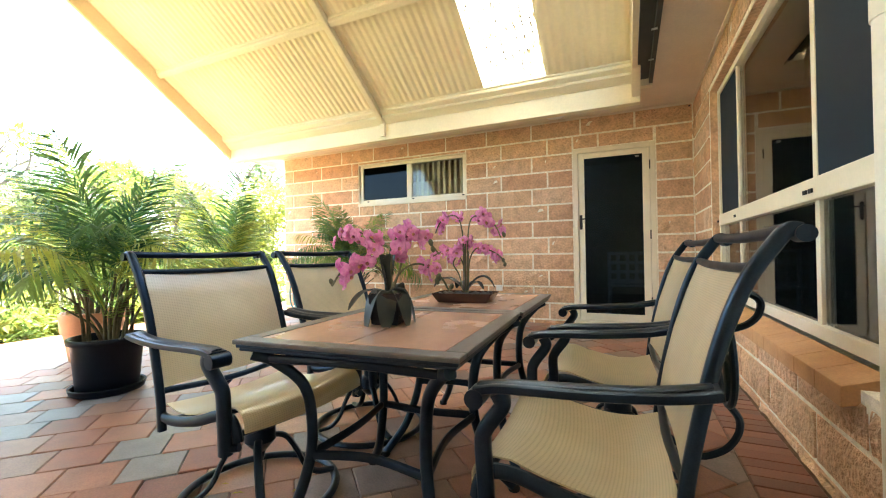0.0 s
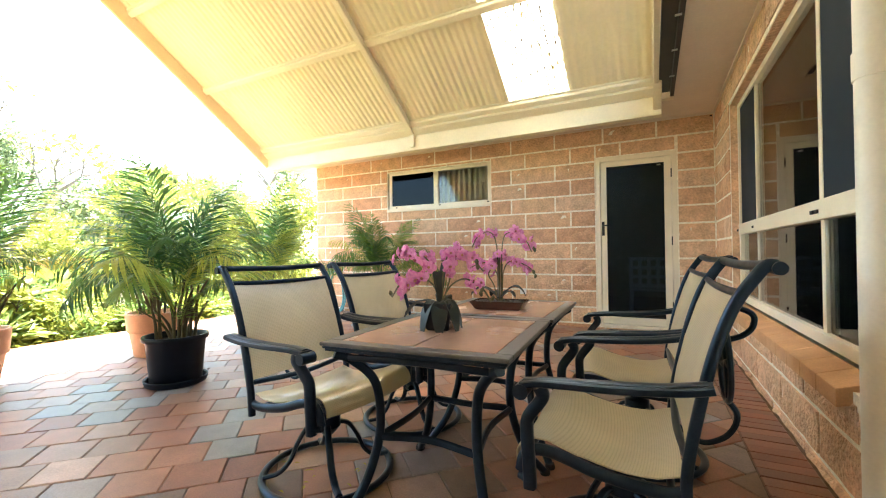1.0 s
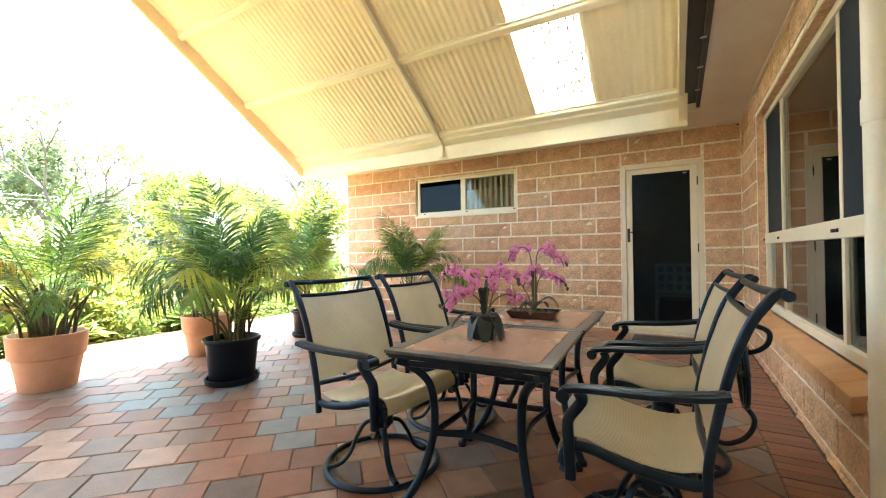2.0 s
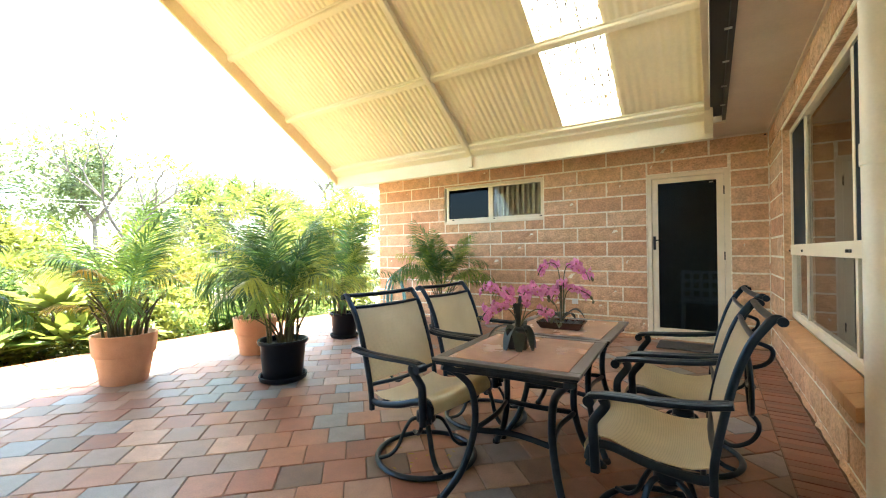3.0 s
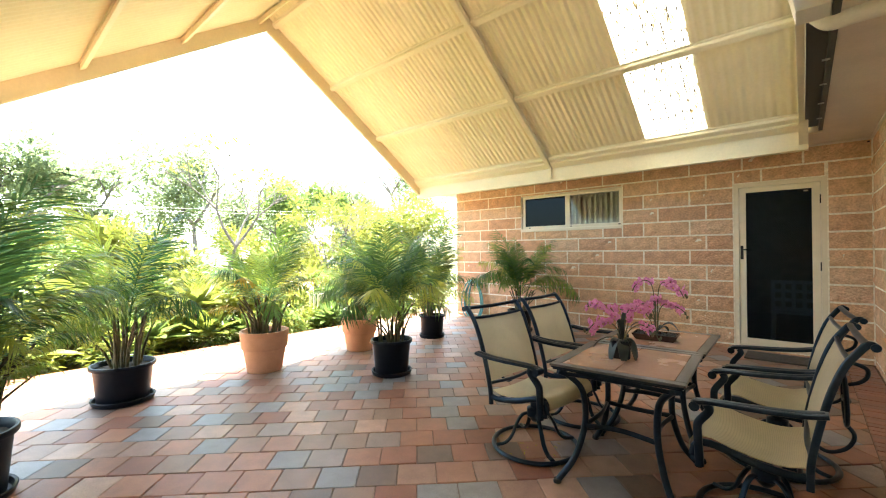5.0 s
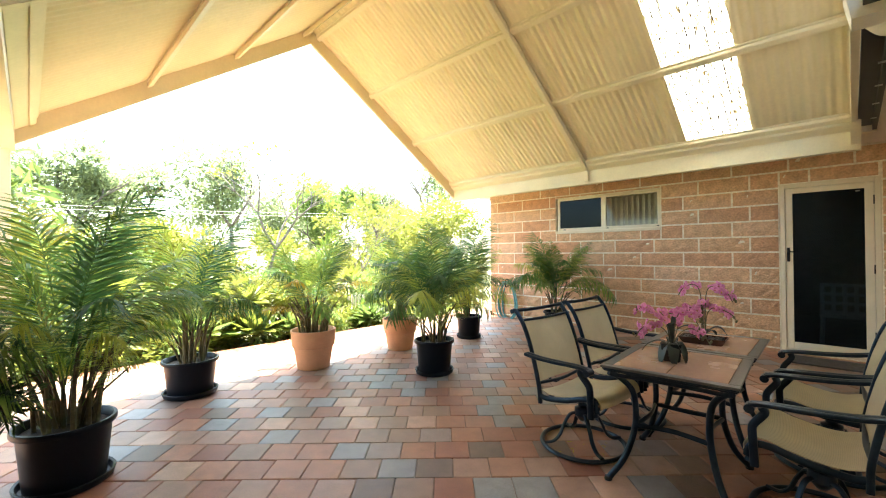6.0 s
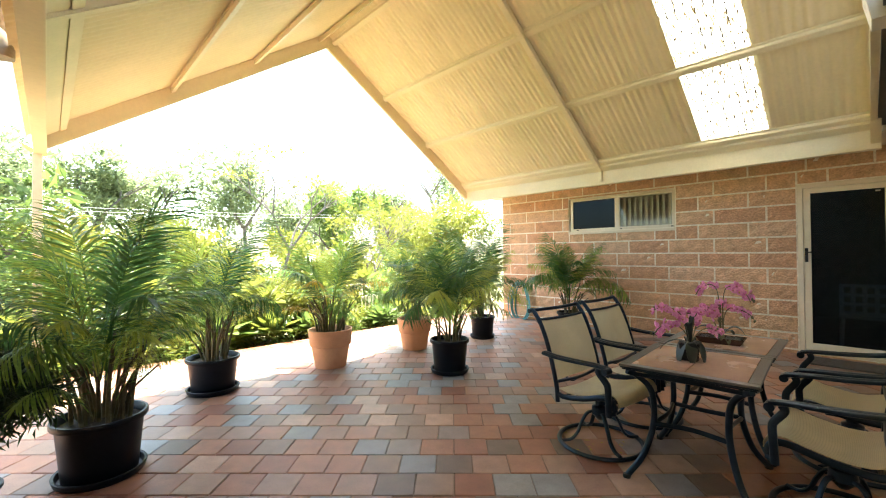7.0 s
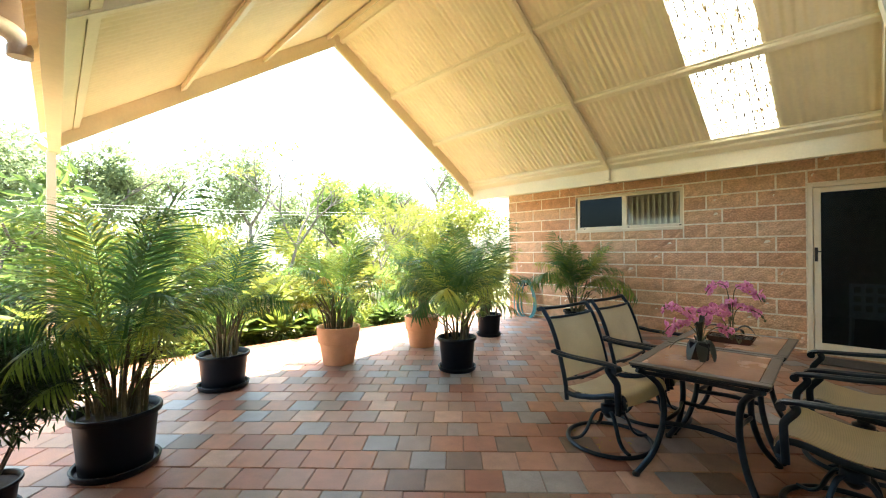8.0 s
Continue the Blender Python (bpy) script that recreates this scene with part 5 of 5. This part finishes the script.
for k in range(120):
    r = bmesh.ops.create_icosphere(bm, subdivisions=1, radius=rnd.uniform(0.007, 0.012))
    bmesh.ops.scale(bm, vec=(1, rnd.uniform(0.7, 1.1), 0.65), verts=r["verts"])
    bmesh.ops.translate(bm, vec=(rnd.uniform(-0.115, 0.115), rnd.uniform(-0.062, 0.062), 0.028 + rnd.uniform(0, 0.012)), verts=r["verts"])
tagged(part("pebbles", bm, M_PEBBLE, tray, "dark pebbles"), kind="stuff")
for a, ln, w, rise, fall in ((3.05, 0.18, 0.026, 0.085, 0.36), (0.1, 0.155, 0.028, 0.10, 0.5), (0.8, 0.11, 0.024, 0.06, 0.5), (2.4, 0.10, 0.022, 0.06, 0.5)):
    strap_leaf(tray, a, ln, w, rise, fall, 0.05)
for k in range(3):
    part("stake", bar([(0.008 * (k - 1), 0.01 * (k % 2), 0.03), (0.012 * (k - 1), 0.01, 0.18), (0.014 * (k - 1), 0.01, 0.33 - 0.05 * k)], 0.0028, sides=6), M_PALE_BARK, tray)
spray(tray, rnd, [(0, 0, 0.04), (-0.005, 0, 0.22), (-0.02, 0, 0.36), (-0.06, 0, 0.40), (-0.12, 0, 0.37), (-0.15, 0.01, 0.32)], 11, 0.5, 1.0, 0)
spray(tray, rnd, [(0.01, 0, 0.04), (0.012, 0, 0.24), (0.03, -0.01, 0.37), (0.08, -0.01, 0.39), (0.14, 0, 0.35), (0.17, 0, 0.29)], 12, 0.5, 1.0, 2)
spray(tray, rnd, [(0, 0.01, 0.04), (-0.01, 0, 0.17), (-0.05, -0.01, 0.23), (-0.10, -0.01, 0.235), (-0.16, 0, 0.21)], 9, 0.4, 0.95, 0)
spray(tray, rnd, [(0.01, 0.01, 0.04), (0.02, 0, 0.18), (0.05, 0, 0.24), (0.10, 0, 0.24), (0.16, 0, 0.21), (0.19, 0, 0.17)], 11, 0.4, 1.0, 2)
spray(tray, rnd, [(-0.01, 0, 0.04), (-0.03, 0, 0.12), (-0.055, -0.01, 0.17), (-0.045, -0.01, 0.20)], 3, 0.7, 0.9, 0)
spray(tray, rnd, [(0, 0, 0.04), (0.0, 0, 0.24), (0.005, 0, 0.28)], 8, 0.7, 1.0, 0)

# ---- hose on its hanger ----
M_HOSE = material("green_hose", [(0.08, 0.25, 0.27), (0.12, 0.33, 0.34)], rough=0.4, scale=20, bump=0.05)
hose = thing("garden_hose", "teal garden hose coiled on a wall hanger", "hose")
part("hanger", bar([(-4.73, WALL_Y - 0.002, 0.62), (-4.73, WALL_Y - 0.10, 0.60), (-4.73, WALL_Y - 0.13, 0.66), (-4.71, WALL_Y - 0.13, 0.74), (-4.66, WALL_Y - 0.13, 0.74), (-4.65, WALL_Y - 0.12, 0.62)], 0.010, sides=8), M_RUBBER, hose, "black hook")
for k in range(10):
    w, hgt, ph = 0.15 + 0.013 * k + rnd.uniform(-0.012, 0.012), 0.37 + rnd.uniform(-0.03, 0.03), rnd.uniform(-0.02, 0.02)
    loop = [Vector((-4.72 + ph + w * math.sin(a) * (1 - 0.18 * math.cos(a)), WALL_Y - 0.035 - 0.011 * k + 0.008 * math.sin(3 * a), 0.33 + hgt * math.cos(a))) for a in (2 * math.pi * j / 36 for j in range(36))]
    part("coil", sweep(bmesh.new(), loop, 0.0105, sides=7, up=(0, 1, 0), closed=True), M_HOSE, hose, smooth=True)

# ---- small fittings ----
outlet = thing("power_outlet", "small cream weatherproof outlet on the block wall", "outlet")
part("cover", boxes((-1.575, -1.495, WALL_Y - 0.035, WALL_Y - 0.002, 0.385, 0.455), bevel=0.006), M_WHITE, outlet)
part("switch", boxes((-1.555, -1.535, WALL_Y - 0.040, WALL_Y - 0.0355, 0.425, 0.445), bevel=0.002), M_WHITE, outlet)
lamp = thing("ceiling_light", "round white oyster light under the eaves", "light", at=pose(-0.76, 4.80, SOFFIT_Z))
part("base", lathe([(0, -0.001), (0.135, -0.001), (0.14, -0.012), (0.13, -0.02), (0, -0.02)], 28), M_WHITE, lamp, smooth=True)
part("diffuser", lathe([(0.128, -0.0205), (0.12, -0.04), (0.085, -0.06), (0.04, -0.068), (0, -0.07)], 28), M_WHITE, lamp, "frosted diffuser", smooth=True)
mat_ = thing("doormat", "dark grey doormat on the pavers before the door", "doormat")
part("mat", boxes((-0.47, 0.13, 4.55, 4.95, 0.0025, 0.022), bevel=0.006), material("mat_fibre", [(0.06, 0.055, 0.05), (0.09, 0.08, 0.075)], rough=0.95, scale=30, fine=400, bump=0.8), mat_)
sensor = thing("soffit_hook", "small dark hook at the wall top", "hook")
part("hook", boxes((0.585, 0.605, WALL_Y - 0.018, WALL_Y - 0.0225 + 0.001, 2.405, 2.42)), M_RUBBER, sensor)

# ---- a plastic chair inside, seen dimly through the door mesh ----
inside = thing("plastic_chair", "white plastic chair with a square-holed back, indoors behind the door", "chair", at=pose(-0.04, 5.62, 0.02, rz=90))
for sx in (-1, 1):
    for sy in (-1, 1):
        part("leg", bar([(sx * 0.20, sy * 0.22, 0), (sx * 0.19, sy * 0.20, 0.42)], 0.018, steps=3), M_WHITE, inside)
part("seat", boxes((-0.23, 0.23, -0.23, 0.23, 0.42, 0.445), bevel=0.01), M_WHITE, inside)
rows = [(-0.235, -0.21, -0.22 + 0.1 * k, -0.18 + 0.1 * k, 0.46, 0.84) for k in range(5)] + [(-0.209, -0.195, -0.22, 0.22, 0.47 + 0.11 * k, 0.51 + 0.11 * k) for k in range(4)]
part("backrest", boxes(*rows, bevel=0.004), M_WHITE, inside)


# ---- blocks of the walls ----
def block_mesh(name):
    """A split-face block, 1 long and 0.19 high, with an uneven front towards -y."""
    bm = bmesh.new()
    nx, nz = 6, 3
    off = Vector((random.uniform(0, 90), random.uniform(0, 90), 0))
    f = [[bm.verts.new((i / nx, -0.016 * (1 if 0 < i < nx and 0 < j < nz else 0.35) * (0.6 + 1.6 * noise.noise(off + Vector((i * 1.1, j * 1.3, 0)))), 0.19 * j / nz)) for j in range(nz + 1)] for i in range(nx + 1)]
    for i in range(nx):
        for j in range(nz):
            bm.faces.new((f[i][j], f[i + 1][j], f[i + 1][j + 1], f[i][j + 1]))
    rim = [f[i][0] for i in range(nx + 1)] + [f[nx][j] for j in range(1, nz + 1)] + [f[i][nz] for i in range(nx - 1, -1, -1)] + [f[0][j] for j in range(nz - 1, 0, -1)]
    back = [bm.verts.new((v.co.x, 0.016, v.co.z)) for v in rim]
    for k in range(len(rim)):
        l = (k + 1) % len(rim)
        bm.faces.new((rim[k], back[k], back[l], rim[l]))
    bmesh.ops.recalc_face_normals(bm, faces=bm.faces)
    me = bpy.data.meshes.new(name)
    bm.to_mesh(me)
    bm.free()
    me.materials.append(M_BLOCK)
    return me


BLOCKS = [block_mesh("block") for _ in range(8)]
COURSE, PITCH = 0.2, 0.583


def lay_blocks(parent, a, b, z_top, holes, to_world, phase, z_first=-0.153):
    """Courses of blocks from a to b along a wall, cut round the holes (a0, a1, z0, z1)."""
    row = 0
    z = z_first
    while z < z_top:
        z0, z1 = max(z, -0.02), min(z + COURSE, z_top)
        start = phase + (0 if row % 2 else -0.192) - PITCH * 40
        k = 0
        while start + k * PITCH < b:
            s0, s1 = max(a, start + k * PITCH), min(b, start + (k + 1) * PITCH)
            k += 1
            spans = [(s0, s1, z0, z1)]
            for h0, h1, hz0, hz1 in holes:
                if z0 < hz1 - 0.01 and z1 > hz0 + 0.01:
                    cut = []
                    for p0, p1, q0, q1 in spans:
                        cut += [(p0, min(p1, h0), q0, q1), (max(p0, h1), p1, q0, q1)]
                        m0, m1 = max(p0, h0), min(p1, h1)
                        cut += [(m0, m1, q0, min(q1, hz0)), (m0, m1, max(q0, hz1), q1)]
                    spans = cut
            for p0, p1, q0, q1 in spans:
                if p1 - p0 > 0.035 and q1 - q0 > 0.035:
                    m = to_world @ pose(p0 + 0.011, random.uniform(0.0, 0.005), q0 + 0.011, ry=random.uniform(-0.1, 0.1)) @ Matrix.Diagonal((p1 - p0 - 0.022, 1, (q1 - q0 - 0.022) / 0.19, 1))
                    piece("block", random.choice(BLOCKS), m, parent)
        row += 1
        z += COURSE


lay_blocks(wall_back, WALL_L, WALL_X, SOFFIT_Z - 0.005, [(HIGH[0], HIGH[1], HIGH[2], HIGH[3]), (DOOR[0], DOOR[1], 0.02, DOOR[3])], pose(0, WALL_Y, 0), -0.912)
lay_blocks(wall_side, -WALL_Y + 0.01, -1.44, SOFFIT_Z - 0.005, [(-LONG[1], -LONG[0], 0.40, LONG[3])], pose(WALL_X, 0, 0, rz=-90), -0.3)


# ---- pavers ----
def paver_shape(bm, m, w=0.2165, h=0.22, bevel=0.004):
    b = bevel
    lo = [(-w / 2, -w / 2), (w / 2, -w / 2), (w / 2, w / 2), (-w / 2, w / 2)]
    v0 = [bm.verts.new(m @ Vector((x, y, -0.03))) for x, y in lo]
    v1 = [bm.verts.new(m @ Vector((x, y, -b))) for x, y in lo]
    v2 = [bm.verts.new(m @ Vector((x - math.copysign(b, x), y - math.copysign(b, y), 0))) for x, y in lo]
    for k in range(4):
        l = (k + 1) % 4
        bm.faces.new((v0[k], v0[l], v1[l], v1[k]))
        bm.faces.new((v1[k], v1[l], v2[l], v2[k]))
    bm.faces.new(v2)


one = bmesh.new()
paver_shape(one, Matrix.Identity(4))
PAVER = bpy.data.meshes.new("paver")
one.to_mesh(PAVER)
one.free()
PAVER.materials.append(M_PAVER)
field = bmesh.new()
ROW, STEP = 0.2215, 0.2205
near = []
for i in range(-40, 60):
    for j in range(-60, 50):
        q = 1.293 + ROW * (i - 0.5)
        e = -1.0896 + STEP * (j + 0.5 + (0.5 if i % 2 else 0.0))
        x, y = (e - q) / math.sqrt(2), (e + q) / math.sqrt(2)
        if EDGE_X - 0.2 < x < 0.55 and -5.6 < y < 7.0:
            m = pose(x, y, random.uniform(-0.0025, 0.0015), random.uniform(-0.4, 0.4), random.uniform(-0.4, 0.4), 45 + random.uniform(-0.5, 0.5))
            if (x + 1.55) ** 2 / 3.4 + (y - 0.75) ** 2 / 3.0 < 1.42 and x < 0.2:
                near.append(m)
            else:
                paver_shape(field, m)
for m in near:
    piece("paver", PAVER, m, floor)
for co, no in (((EDGE_X + 0.12, 0, 0), (-1, 0, 0)), ((0.385, 0, 0), (1, 0, 0))):
    bmesh.ops.bisect_plane(field, geom=field.verts[:] + field.edges[:] + field.faces[:], plane_co=co, plane_no=no, clear_outer=True)
border = bmesh.new()
for k in range(130):
    y = -5.2 + 0.079 * k
    if y < WALL_Y - 0.05:
        paver_shape(border, pose(0.5, y, random.uniform(-0.003, 0.001), random.uniform(-0.5, 0.5), 0, 0) @ Matrix.Diagonal((1, 0.345, 1, 1)))
for k in range(56):
    paver_shape(border, pose(EDGE_X + 0.008, -5.2 + 0.222 * k, 0, 0, 0, 0))
tagged(part("paver_field", field, M_PAVERS, floor), kind="stuff")
tagged(part("paver_border", border, M_BORDER, floor), kind="stuff")

# dry leaves fallen on the pavers by the chairs
litter = bmesh.new()
rnd = random.Random(77)
for k in range(14):
    a, d = rnd.uniform(0, 6.28), rnd.uniform(0.02, 0.22)
    m = Matrix.Translation((-1.30 + d * math.cos(a), 1.08 + d * math.sin(a), 0.004)) @ pose(0, 0, 0, rnd.uniform(-12, 12), rnd.uniform(-12, 12), rnd.uniform(0, 360))
    vs = [litter.verts.new(m @ Vector(q)) for q in ((-0.014, 0, 0), (0, 0.005, 0.003), (0.014, 0, 0), (0, -0.005, 0.003))]
    litter.faces.new(vs)
tagged(part("leaf_litter", litter, M_FROND_DRY), "few dry yellow leaves lying on the pavers", "leaves", kind="stuff")
